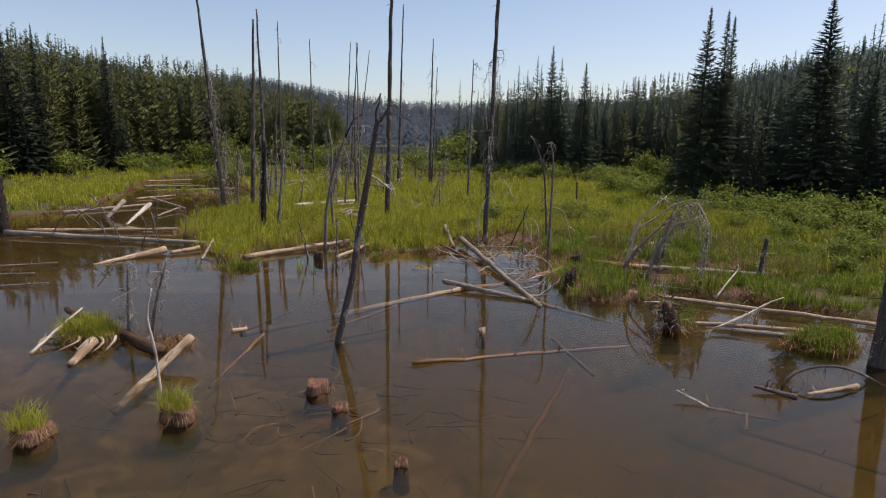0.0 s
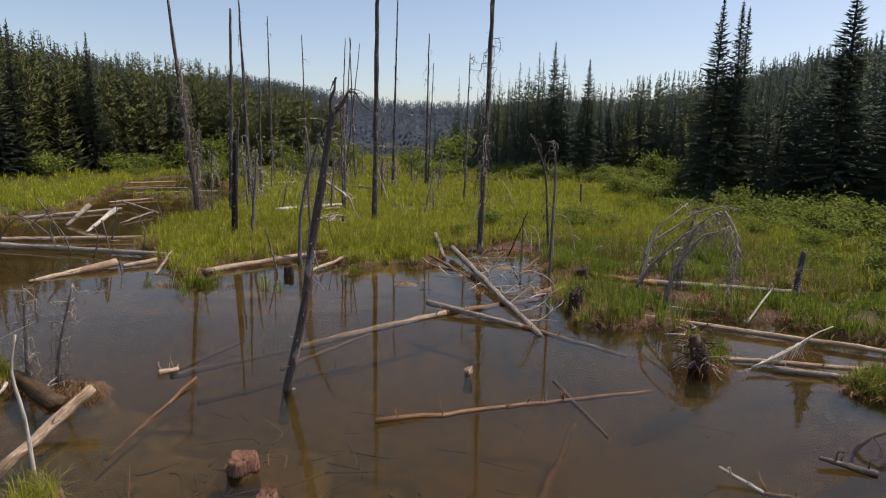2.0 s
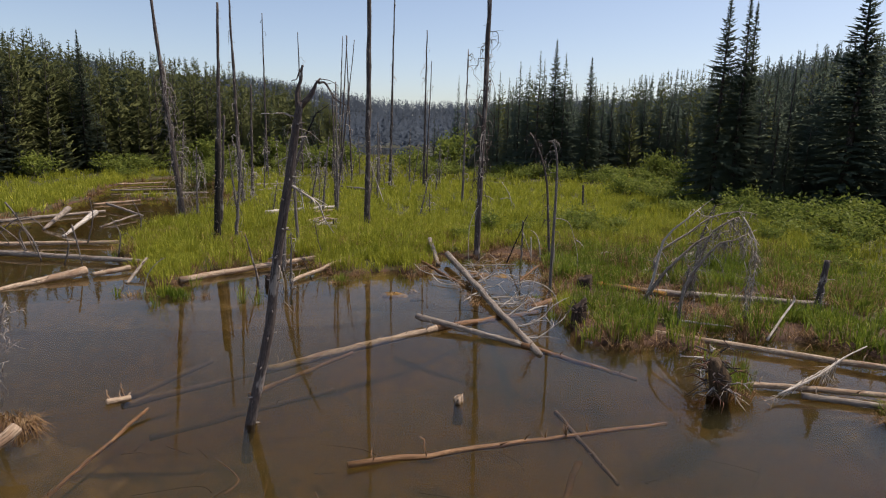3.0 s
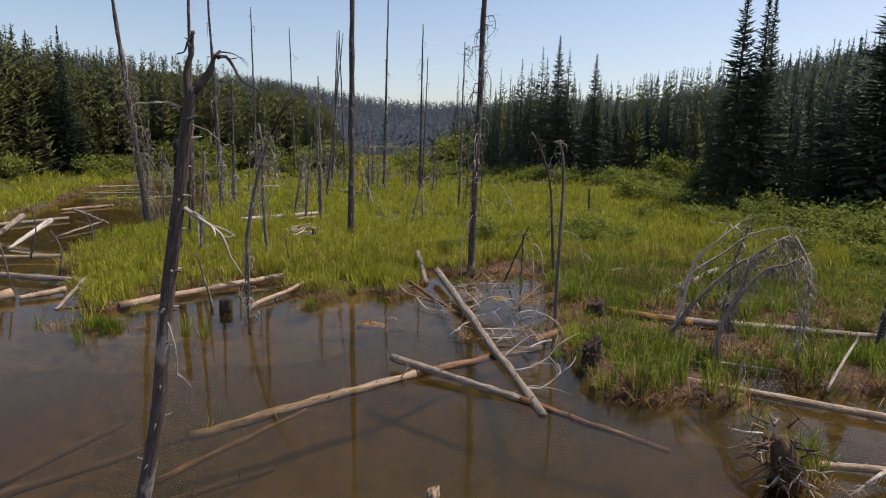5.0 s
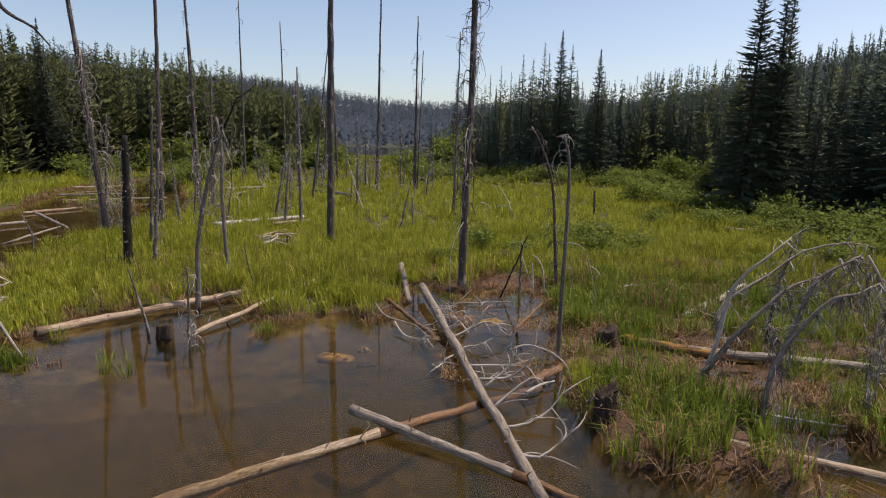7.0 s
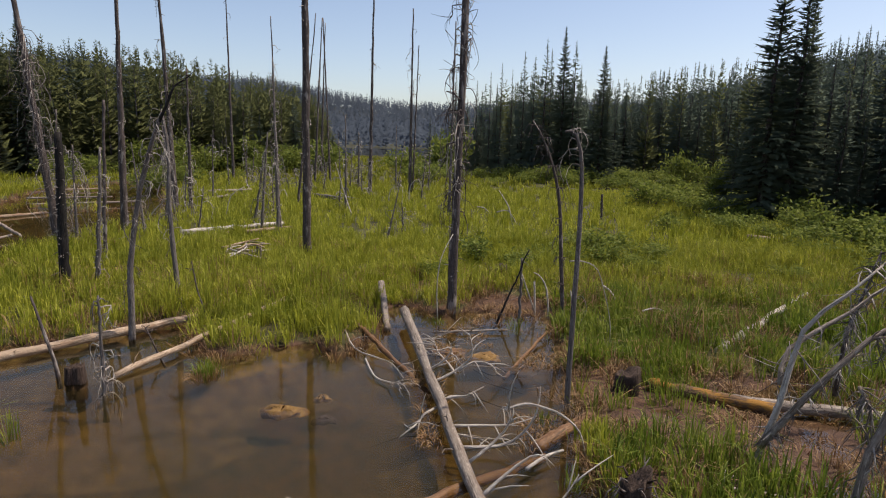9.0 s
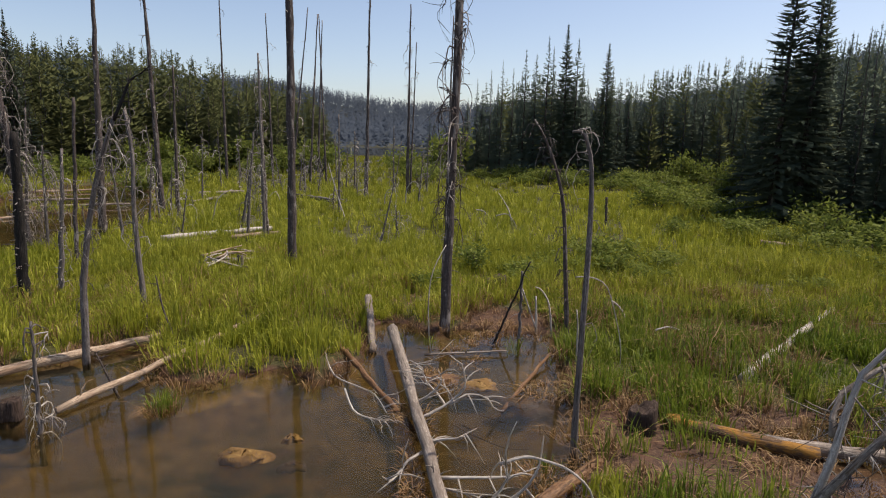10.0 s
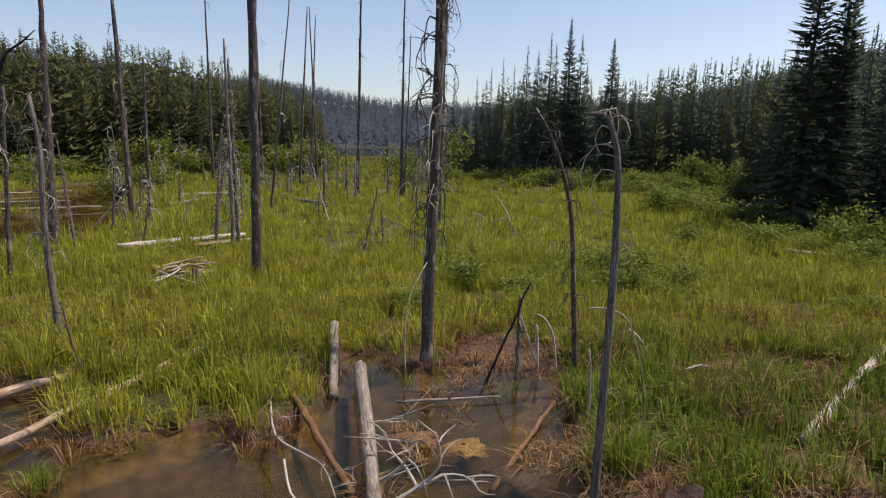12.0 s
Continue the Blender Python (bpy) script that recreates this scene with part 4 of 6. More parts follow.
def dead_tree(label, base, top, r0, r1=None, mat=BARK, sag=(0, 0, 0), stubs=10, curls=0, seed=0, from_z=0.3, reach=0.35, name="dead_tree", wob=0.02, pale=0.5, to_z=0.97):
    """A bare standing trunk from base to top, with broken stubs and drooping, curled dead boughs."""
    rnd = random.Random(seed)
    ob = thing(name, base, label, "dead tree")
    a, b = Vector((0, 0, -0.25)), Vector(top) - Vector(base)
    n = 22
    pts = bend(a, b, sag, n, rnd, wob * 0.35)
    r1 = r1 or r0 * 0.25
    t = Buf()
    t.tube(pts, [(r0 + (r1 - r0) * (i / n) ** 0.9) * (1.3 if i == 0 else rnd.uniform(0.9, 1.1)) for i in range(n + 1)], 9, 0.1, rnd=rnd)
    part("trunk", t, mat, ob)

    def on(u):
        f = u * n
        i = min(int(f), n - 1)
        return pts[i].lerp(pts[i + 1], f - i), r0 + (r1 - r0) * u

    if r0 > 0.045:
        c = Buf()
        for k in range(70 if Vector(base).y < 27 else 36):
            p, r = on(rnd.uniform(0.05, 0.98) if Vector(base).y > 27 else rnd.uniform(0.03, 0.75))
            an = rnd.uniform(0, 6.28)
            d = Vector((math.cos(an), math.sin(an), rnd.uniform(-0.3, 0.5)))
            e = p + d * (r + rnd.uniform(0.01, 0.05) + (0.08 * rnd.random() if k % 6 == 0 else 0))
            c.tube([p + d * r * 0.8, e], [rnd.uniform(0.006, 0.014), 0.004], 4)
        tagged(part("stubble", c, SILVER, ob), "pale broken twig knots", kind="stuff")
    for k in range(stubs):
        p, r = on(rnd.uniform(0.12, 0.97))
        an = rnd.uniform(0, 6.28)
        d = Vector((math.cos(an), math.sin(an), rnd.uniform(-0.5, 0.4)))
        l = rnd.uniform(0.05, 0.2) + r
        twig(ob, [p, p + d * l * 0.6, p + d * l + Vector((0, 0, -0.03))], max(0.006, r * 0.15), GREY if mat is CHAR or rnd.random() < 0.6 else SILVER, rnd, 0, "branch_stub")
    for k in range(curls):
        p, r = on(rnd.uniform(from_z, to_z))
        an = rnd.uniform(0, 6.28)
        d = Vector((math.cos(an), math.sin(an), 0))
        s = Vector((-d.y, d.x, 0)) * rnd.uniform(-0.5, 0.5)
        l = reach * rnd.uniform(0.4, 1.3)
        q = [p, p + d * l * 0.5 + Vector((0, 0, l * rnd.uniform(-0.1, 0.2)))]
        a2, c = rnd.uniform(0, 6.28), l * rnd.uniform(0.16, 0.34)
        spin = rnd.choice((-1, 1)) * rnd.uniform(0.9, 1.7)
        if k % 5 > 1:
            f = rnd.uniform(0.35, 0.75)
            q = [p, p + d * l * f * 0.6 + Vector((0, 0, l * 0.12)), p + d * l * f + s * l * 0.2 - Vector((0, 0, l * 0.2)), p + d * l * f * 1.05 + s * l * 0.5 - Vector((0, 0, l * 0.7)), p + d * l * f * rnd.uniform(0.5, 1.1) + s * l * 0.4 - Vector((0, 0, l * rnd.uniform(1.0, 1.7)))]
        for m in range(0 if k % 5 > 1 else rnd.randrange(3, 6)):
            a2 += spin
            q.append(q[-1] + (d * math.cos(a2) + s * 1.6 * math.sin(a2 * 0.7)) * c + Vector((0, 0, -l * rnd.uniform(0.05, 0.42))))
        twig(ob, q, rnd.uniform(0.005, 0.011) * (1.7 if Vector(base).y > 26 else 1.3 if pale < 0.4 else 1.0), SILVER if rnd.random() < pale else BARK if pale < 0.4 else GREY, rnd, rnd.randrange(2, 6), "bough", l * 0.4)
    return ob


D = "tall bare dead conifer trunk standing in the sedge meadow"
S = "dead grey sapling hung with dry curled twigs"
DEAD = [(D, (-1.97, 21.7, 0.05), (-1.85, 21.7, 10.5), 0.10, 0.05, BARK, 14, 2), ("tall dead trunk with drooping curled boughs beside the pool", (1.36, 18.2, 0.05), (1.55, 18.25, 9.6), 0.08, 0.04, BARK, 12, 80),
        (D, (-7.8, 24.7, 0.05), (-7.55, 24.7, 7.5), 0.11, 0.04, BARK, 16, 4), ("slender dead trunk with bristling grey twigs", (-8.75, 30, 0.05), (-9.0, 30, 8.9), 0.11, 0.035, BARK, 24, 10),
        ("short charred black snag standing in the sedge", (-5.6, 18.6, 0.0), (-5.45, 18.6, 2.9), 0.095, 0.06, CHAR, 24, 0),
        ("leaning dead trunk clothed in grey hanging twigs", (-8.05, 22.3, 0.0), (-8.85, 22.3, 8.6), 0.11, 0.03, BARK, 10, 46),
        (D, (-11.7, 44, 0), (-11.75, 44, 10.8), 0.09, 0.03, BARK, 6, 6), (D, (-10.2, 48, 0), (-10.4, 48, 10.3), 0.08, 0.03, BARK, 4, 4),
        (D, (-6.46, 42.2, 0), (-5.9, 42.2, 9.2), 0.075, 0.025, BARK, 4, 5), (D, (-5.95, 44.3, 0), (-6.3, 44.3, 9.6), 0.075, 0.025, BARK, 4, 5)]
DEAD += [(D, (-2.8, 38.5, 0), (-2.6, 38.5, 11), 0.10, 0.03, BARK, 12, 8), (D, (-0.8, 38.8, 0), (-0.75, 38.8, 9.1), 0.09, 0.03, BARK, 8, 14),
         (D, (-0.68, 38.8, 0), (-0.45, 38.8, 7.4), 0.055, 0.02, BARK, 4, 6), (S, (1.25, 28.7, 0), (1.32, 28.7, 6.7), 0.06, 0.02, GREY, 4, 22),
         (S, (-2.64, 30.7, 0), (-2.64, 30.7, 3.7), 0.055, 0.02, GREY, 4, 18), (S, (-3.35, 24.3, 0), (-3.4, 24.3, 4.9), 0.06, 0.02, GREY, 6, 26),
         (S, (-5.25, 19.0, 0), (-4.98, 19.0, 2.65), 0.055, 0.02, GREY, 8, 8), (S, (-4.1, 25, 0), (-3.8, 25, 3.0), 0.05, 0.02, GREY, 6, 12),
         (D, (-3.6, 25.3, 0), (-3.7, 25.3, 4.6), 0.055, 0.02, BARK, 6, 12), (D, (-4.6, 31, 0), (-3.75, 31, 7.3), 0.055, 0.015, BARK, 8, 6)]
DEAD += [(S, (-2.58, 14.6, -0.1), (-2.56, 14.6, 1.15), 0.03, 0.012, GREY, 4, 12), (S, (-8.3, 22.5, 0), (-8.0, 22.5, 3.4), 0.05, 0.015, GREY, 4, 24), (S, (-7.6, 22.2, 0), (-7.5, 22.2, 2.6), 0.045, 0.015, GREY, 4, 18),
         (D, (-8.4, 30.4, 0), (-8.3, 30.4, 5.2), 0.08, 0.03, BARK, 6, 10), ("thin dark pole in the sedge", (-6.6, 21.6, 0), (-6.35, 21.6, 3.6), 0.045, 0.03, BARK, 4, 2),
         (D, (-8.6, 53.8, 0), (-8.15, 53.8, 11.0), 0.09, 0.03, BARK, 4, 6), (S, (-1.9, 43, 0), (-1.9, 43, 3.6), 0.06, 0.02, GREY, 2, 12), (S, (-3.6, 40, 0), (-3.6, 40, 3.2), 0.06, 0.02, GREY, 2, 12)]
for k, (lab, b0, t0, ra, rb, mt, st, cu) in enumerate(DEAD):
    near = b0[1] < 26
    dead_tree(lab, b0, t0, ra, rb, mt, stubs=st, curls=cu * 2 if lab == S and near or k == 5 else cu, seed=200 + k, reach=0.42 if k == 1 else 0.5 if k == 5 else 0.26 if near else 0.34,
              from_z=0.2 if k == 1 else 0.02 if k == 5 else 0.15, pale=0.45 if lab == S else 0.25 if k == 1 else 0.5, to_z=0.62 if k in (1, 5) else 0.97)

# a curtain of long grey twigs hanging from the leaning trunk by the channel
rh = random.Random(43)
for lean_x, foot, top, n in ((-0.8, (-8.05, 22.3, 0.0), 5.2, 40), (0.1, (-7.6, 22.2, 0.0), 2.7, 16)):
    ob = thing("twig_curtain", foot, "curtain of long grey dead twigs hanging from a trunk", "dead branches")
    for k in range(n):
        z = rh.uniform(0.9, top)
        p = Vector((lean_x * z / 8.6 + 0.02, rh.uniform(-0.05, 0.05), z))
        a, out = rh.gauss(0.0, 0.9), rh.uniform(0.12, 0.42)
        e = p + Vector((math.cos(a) * out, math.sin(a) * out, 0.0))
        drop = min(rh.uniform(0.4, 1.1), z - 0.1)
        q = [p, p.lerp(e, 0.6) + Vector((0, 0, 0.05)), e + Vector((0, 0, -drop * 0.3)), e + Vector((rh.gauss(0, 0.06), rh.gauss(0, 0.06), -drop * 0.65)), e + Vector((rh.gauss(0, 0.1) - 0.05, rh.gauss(0, 0.1), -drop))]
        twig(ob, q, rh.uniform(0.007, 0.012), GREY if k % 3 else SILVER, rh, 3, "twig", 0.16)

# two saplings whose heads are tangled with pale curled twigs
rc = random.Random(29)
for pts, lo in (([(-3.22, 16.4, -0.1), (-3.18, 16.4, 0.66), (-3.16, 16.4, 1.1), (-2.98, 16.4, 2.05), (-2.79, 16.4, 2.68), (-2.63, 16.4, 3.11)], 0.5),
                ([(-3.24, 18.0, -0.05), (-3.25, 18.0, 0.2), (-3.3, 18.0, 1.09), (-3.32, 18.0, 1.87), (-3.29, 18.0, 2.63), (-3.36, 18.0, 3.26)], 0.45)):
    ob, ps = path_stem("dead_tree", "dead grey sapling tangled with pale curled twigs", "dead tree", pts, 0.05, 0.024, GREY, 8, 0.12, 31, "trunk")
    for k in range(36):
        p = ps[min(len(ps) - 1, int(len(ps) * rc.uniform(lo, 1.0)))]
        a = rc.uniform(0, 6.28)
        q = [p, p + Vector((math.cos(a), math.sin(a), rc.uniform(-0.4, 0.4))) * rc.uniform(0.06, 0.17)]
        turn = rc.choice((-1, 1)) * rc.uniform(0.6, 1.3)
        for m in range(rc.randrange(3, 7)):
            a += turn
            q.append(q[-1] + Vector((math.cos(a) * 0.055, math.sin(a) * 0.055, -rc.uniform(0.0, 0.15))))
        twig(ob, q, rc.uniform(0.004, 0.008), SILVER if rc.random() < 0.4 else GREY, rc, 2, "bough", 0.12)
    for k in range(14):
        p = ps[rc.randrange(3, len(ps) - 3)]
        a = rc.uniform(0, 6.28)
        e = p + Vector((math.cos(a) * 0.12, math.sin(a) * 0.12, -rc.uniform(0.1, 0.5)))
        twig(ob, [p, p.lerp(e, 0.4) + Vector((math.cos(a) * 0.05, math.sin(a) * 0.05, 0.03)), e], 0.006, GREY, rc, 1, "twig", 0.1)
    if lo == 0.5:
        o = Vector(pts[0])
        twig(ob, [Vector(v) - o for v in ((-2.63, 16.4, 3.08), (-2.5, 16.4, 3.35), (-2.4, 16.4, 3.53), (-2.25, 16.4, 3.63), (-2.12, 16.4, 3.75))], 0.022, CHAR, rc, 9, "broken_top", 0.1, "charred broken leaning top")

# bowed bleached sticks in the sedge
for pts in ([(4.41, 17.5, 0.32), (4.6, 17.55, 0.36), (4.8, 17.6, 0.3)], [(4.0, 18.4, 0.5), (4.12, 18.2, 0.4), (4.2, 17.9, 0.1)], [(3.44, 28.7, 0.1), (3.3, 28.8, 0.7), (2.95, 28.9, 1.25)], [(2.9, 28.8, 0.5), (3.3, 28.8, 0.55), (3.6, 28.6, 0.1)],
            [(2.3, 30.8, 0.45), (2.6, 30.7, 0.4), (2.9, 30.5, 0.1)], [(-0.5, 34.0, 0.1), (-0.45, 34.0, 0.9), (-0.1, 34.0, 1.2), (0.1, 34, 0.7)], [(-1.3, 33.0, 0.1), (-1.2, 33.0, 0.8), (-0.9, 33, 0.95)],
            [(-2.2, 29.5, 0.1), (-2.6, 30, 1.0), (-2.95, 30.3, 2.0)], [(-5.4, 33, 0.1), (-5.6, 33, 0.7), (-5.9, 33, 0.5)], [(-6.2, 28, 0.1), (-6.0, 28, 0.9), (-5.6, 28.2, 1.2)], [(-8.6, 27.5, 0.1), (-8.2, 27.6, 0.6), (-7.8, 27.6, 0.9)]):
    path_stem("bleached_stick", "pale bowed dead stick sticking out of the sedge", "stick", pts, 0.026 if pts[0][1] > 22 else 0.016, 0.01, SILVER, 6, 0.1, 8)
dead_tree("short dark broken pole in the far sedge", (6.55, 28.9, 0), (6.5, 28.9, 1.2), 0.05, 0.04, BARK, stubs=6, seed=640)

# small grey poles scattered farther back
rs = random.Random(17)
for k in range(46):
    x, y = rs.uniform(-12, 0.5), rs.uniform(24, 50)
    if abs(x + 2.8) < 1.2 and y < 30:
        continue
    if float(wet(np.array([x]), np.array([y]))[0]) > -0.2:
        continue
    h = rs.uniform(1.0, 3.2)
    dead_tree("small dead grey pole in the far meadow", (x, y, 0), (x + rs.gauss(0, 0.28), y, h), rs.uniform(0.03, 0.055), 0.012, GREY, stubs=2, curls=rs.randrange(8, 18), seed=300 + k, reach=0.4, from_z=0.1)

# the poles by the pool
ob, ps = path_stem("bent_pole", "thin bent grey pole with hooked tip standing in the shallow pool", "dead tree",
                   [(2.67, 14.55, -0.2), (2.67, 14.55, 0.9), (2.68, 14.55, 1.96), (2.66, 14.55, 2.7), (2.58, 14.55, 3.02), (2.47, 14.57, 3.05)], 0.034, 0.012, GREY, seed=401, part_name="trunk")
rp = random.Random(402)
for u in (7, 9, 10, 11, 12, 13, 14, 4):
    p = ps[u]
    sx = rp.choice((-1, 1))
    l = rp.uniform(0.1, 0.26)
    twig(ob, [p, p + Vector((sx * l * 0.5, rp.uniform(-0.1, 0.1), 0.03)), p + Vector((sx * l * 0.8, rp.uniform(-0.1, 0.1), -l * 0.6)), p + Vector((sx * l * 0.55, 0, -l * 1.3))], 0.0065, SILVER if u > 8 else GREY, rp, 3, "bough", 0.1)
ob, ps = path_stem("bent_sapling", "thin dark twisted dead sapling curving over beside the pool", "dead tree",
                   [(3.22, 17.8, -0.1), (3.12, 17.8, 1.1), (3.04, 17.8, 2.0), (2.9, 17.8, 2.57), (2.72, 17.8, 3.0), (2.56, 17.8, 3.25)], 0.036, 0.012, BARK, seed=403, part_name="trunk")
for k in range(60):
    p = ps[rp.randrange(2, 15)]
    d = Vector((rp.gauss(0, 1), rp.gauss(0, 1), 0)).normalized()
    l = rp.uniform(0.08, 0.22)
    twig(ob, [p, p + d * l * 0.6, p + d * l + Vector((0, 0, -l * 1.2))], 0.009, BARK, rp, 2, "twig", 0.09)
dead_tree("slanting dark stick propped in the pool", (2.0, 17.7, -0.05), (2.62, 17.9, 1.2), 0.022, 0.01, CHAR, stubs=14, seed=404, name="propped_stick")
dead_tree("short upright pole in the pool", (2.5, 17.9, -0.05), (2.5, 17.9, 1.05), 0.026, 0.02, GREY, stubs=2, seed=405, name="upright_pole")
path_stem("bleached_stick", "white bleached upright stick in the mud", "stick", [(2.8, 18.15, -0.05), (2.78, 18.15, 0.3), (2.76, 18.15, 0.6)], 0.02, 0.014, SILVER)
path_stem("bleached_stick", "pale bowed stick arching in the mud", "stick", [(3.01, 18.0, 0), (2.95, 18.0, 0.5), (2.83, 18.0, 0.73), (2.72, 18.0, 0.79)], 0.016, 0.008, SILVER)
path_stem("bleached_stick", "pale slanting stick in the mud", "stick", [(2.78, 18.1, 0.1), (2.66, 18.15, 0.42), (2.55, 18.2, 0.72)], 0.014, 0.008, SILVER)
path_stem("bleached_stick", "pale bowed twig over the sedge", "stick", [(3.0, 16.5, 1.3), (3.2, 16.5, 1.3), (3.4, 16.5, 1.18), (3.55, 16.5, 0.75), (3.63, 16.5, 0.4), (3.64, 16.5, 0.1)], 0.009, 0.005, SILVER)
path_stem("bleached_stick", "small white hooked stick in the sedge", "stick", [(3.1, 16.6, 0.15), (3.09, 16.6, 0.6), (3.06, 16.6, 0.85)], 0.014, 0.008, SILVER)
path_stem("bleached_stick", "white bent stick leaning on the dead trunk", "stick", [(1.14, 17.75, 0.0), (1.12, 17.75, 0.6), (1.18, 17.8, 1.05), (1.36, 18.0, 1.4)], 0.010, 0.006, SILVER)

# sticks by the sedge bank
for pts, r, lab in (([(-3.37, 15.02, -0.15), (-3.4, 15.02, 0.15), (-3.5, 15.02, 0.54), (-3.62, 15.02, 1.0)], 0.03, "thin dark stick leaning out of the water by the bank"),
                    ([(-2.37, 15.63, -0.1), (-2.49, 15.63, 0.18), (-2.6, 15.63, 0.45)], 0.018, "short dark twiggy stick leaning in the shallows"),
                    ([(-2.44, 17.18, 0.0), (-2.47, 17.18, 0.22), (-2.57, 17.18, 0.54), (-2.64, 17.18, 1.0)], 0.02, "thin dark twiggy stake in the bank sedge"),
                    ([(-5.3, 14.0, -0.1), (-5.18, 14.0, 0.35), (-4.98, 14.0, 0.6), (-4.84, 14.0, 0.69)], 0.014, "bowed pale stick at the edge of the sedge")):
    ob, ps = path_stem("dead_stick", lab, "stick", pts, r, r * 0.4, BARK if "dark" in lab else SILVER, 6, 0.12, 12)
    for k in range(12 if "twiggy" in lab else 4):
        p = ps[rp.randrange(2, len(ps))]
        twig(ob, [p, p + Vector((rp.gauss(0, 0.04), rp.gauss(0, 0.04), 0.03)), p + Vector((rp.gauss(0, 0.07), rp.gauss(0, 0.07), -0.04))], 0.006, BARK, rp, 0, "twig")

# the leaning snag in the pond
snag, ps = path_stem("leaning_snag", "dark leaning forked dead trunk rising out of the pond", "dead tree",
                     [(-1.6, 8.8, -0.45), (-1.54, 8.8, 0.0), (-1.32, 8.8, 1.0), (-1.2, 8.8, 1.85), (-1.06, 8.8, 2.66), (-0.975, 8.8, 3.18), (-0.93, 8.8, 3.39)], 0.062, 0.034, BARK, 10, 0.05, 9, "trunk")
rn = random.Random(9)
O = Vector((-1.6, 8.8, -0.45))


def rel(*pts):
    return [Vector(p) - O for p in pts]


twig(snag, rel((-0.955, 8.8, 3.34), (-0.961, 8.8, 3.467), (-0.934, 8.8, 3.596), (-0.917, 8.8, 3.675), (-0.899, 8.8, 3.743)), 0.028, BARK, rn, 0, "fork", 0.1, split=True)
twig(snag, rel((-0.905, 8.8, 3.735), (-0.915, 8.79, 3.70), (-0.935, 8.78, 3.66), (-0.96, 8.77, 3.60), (-0.99, 8.76, 3.59)), 0.014, BARK, rn, 3, "branch", 0.05, split=True)
twig(snag, rel((-0.93, 8.8, 3.35), (-0.821, 8.8, 3.48), (-0.776, 8.8, 3.56), (-0.732, 8.8, 3.62)), 0.032, BARK, rn, 0, "fork", 0.1, split=True)
twig(snag, rel((-0.755, 8.8, 3.571), (-0.693, 8.8, 3.582), (-0.644, 8.8, 3.514), (-0.606, 8.8, 3.445), (-0.556, 8.8, 3.407), (-0.495, 8.8, 3.368), (-0.441, 8.8, 3.309)), 0.013, BARK, rn, 4, "branch", 0.06, split=True)
twig(snag, rel((-0.732, 8.8, 3.61), (-0.661, 8.8, 3.602), (-0.601, 8.8, 3.574), (-0.552, 8.8, 3.516)), 0.007, GREY, rn, 2, "branch", 0.06, split=True)
twig(snag, rel((-1.03, 8.8, 2.57), (-0.9, 8.78, 2.49), (-0.76, 8.75, 2.40), (-0.70, 8.72, 2.25), (-0.60, 8.7, 2.12)), 0.017, SILVER, rn, 7, "branch", 0.11, "bleached white crooked branch", split=True)
twig(snag, rel((-0.99, 8.8, 3.15), (-0.84, 8.8, 3.1), (-0.70, 8.8, 2.98)), 0.008, SILVER, rn, 1, "branch", split=True)
twig(snag, rel((-1.0, 8.8, 3.25), (-1.12, 8.8, 3.28), (-1.25, 8.82, 3.27)), 0.012, SILVER, rn, 4, "branch", 0.1, split=True)
twig(snag, rel((-1.2, 8.78, 1.8), (-1.13, 8.76, 1.6), (-1.14, 8.75, 1.37), (-1.17, 8.75, 1.25)), 0.008, SILVER, rn, 3, "branch", 0.1, split=True)
twig(snag, rel((-1.03, 8.8, 2.86), (-1.12, 8.8, 2.84), (-1.2, 8.82, 2.78)), 0.008, SILVER, rn, 2, "branch", 0.08, split=True)
for k in range(44):
    p = ps[rn.randrange(3, 17)]
    d = Vector((rn.gauss(0, 1), rn.gauss(0, 1), rn.gauss(0, 0.3))).normalized()
    twig(snag, [p, p + d * 0.06, p + d * rn.uniform(0.07, 0.12)], 0.014, GREY if k % 3 else SILVER, rn, 0, "branch_stub")


# ---- fallen logs ----
def log(label, a, b, r0, r1, mat, name="fallen_log", sag=(0, 0, 0), stubs=6, seed=0, wob=0.01, group=""):
    rnd = random.Random(seed)
    a, b = Vector(a), Vector(b)
    ob = thing(name, a, label, "log", group)
    n = 14
    pts = bend((0, 0, 0), b - a, sag, n, rnd, wob)
    t = Buf()
    t.tube(pts, [(r0 + (r1 - r0) * i / n) * rnd.uniform(0.9, 1.1) for i in range(n + 1)], 12, 0.1, rnd=rnd)
    part("stem", t, mat, ob)
    d = (b - a).normalized()
    side = d.cross(Vector((0, 0, 1))).normalized()
    for k in range(stubs):
        i = rnd.randrange(1, n)
        p, an = pts[i], rnd.uniform(0.2, 2.9)
        v = side * math.cos(an) + Vector((0, 0, 1)) * math.sin(an) + d * rnd.uniform(-0.4, 0.4)
        l = rnd.uniform(0.06, 0.2)
        twig(ob, [p, p + v * l * 0.6, p + v * l + d * 0.03], 0.012, mat, rnd, 1 if l > 0.14 else 0, "branch_stub", 0.06)
    return ob


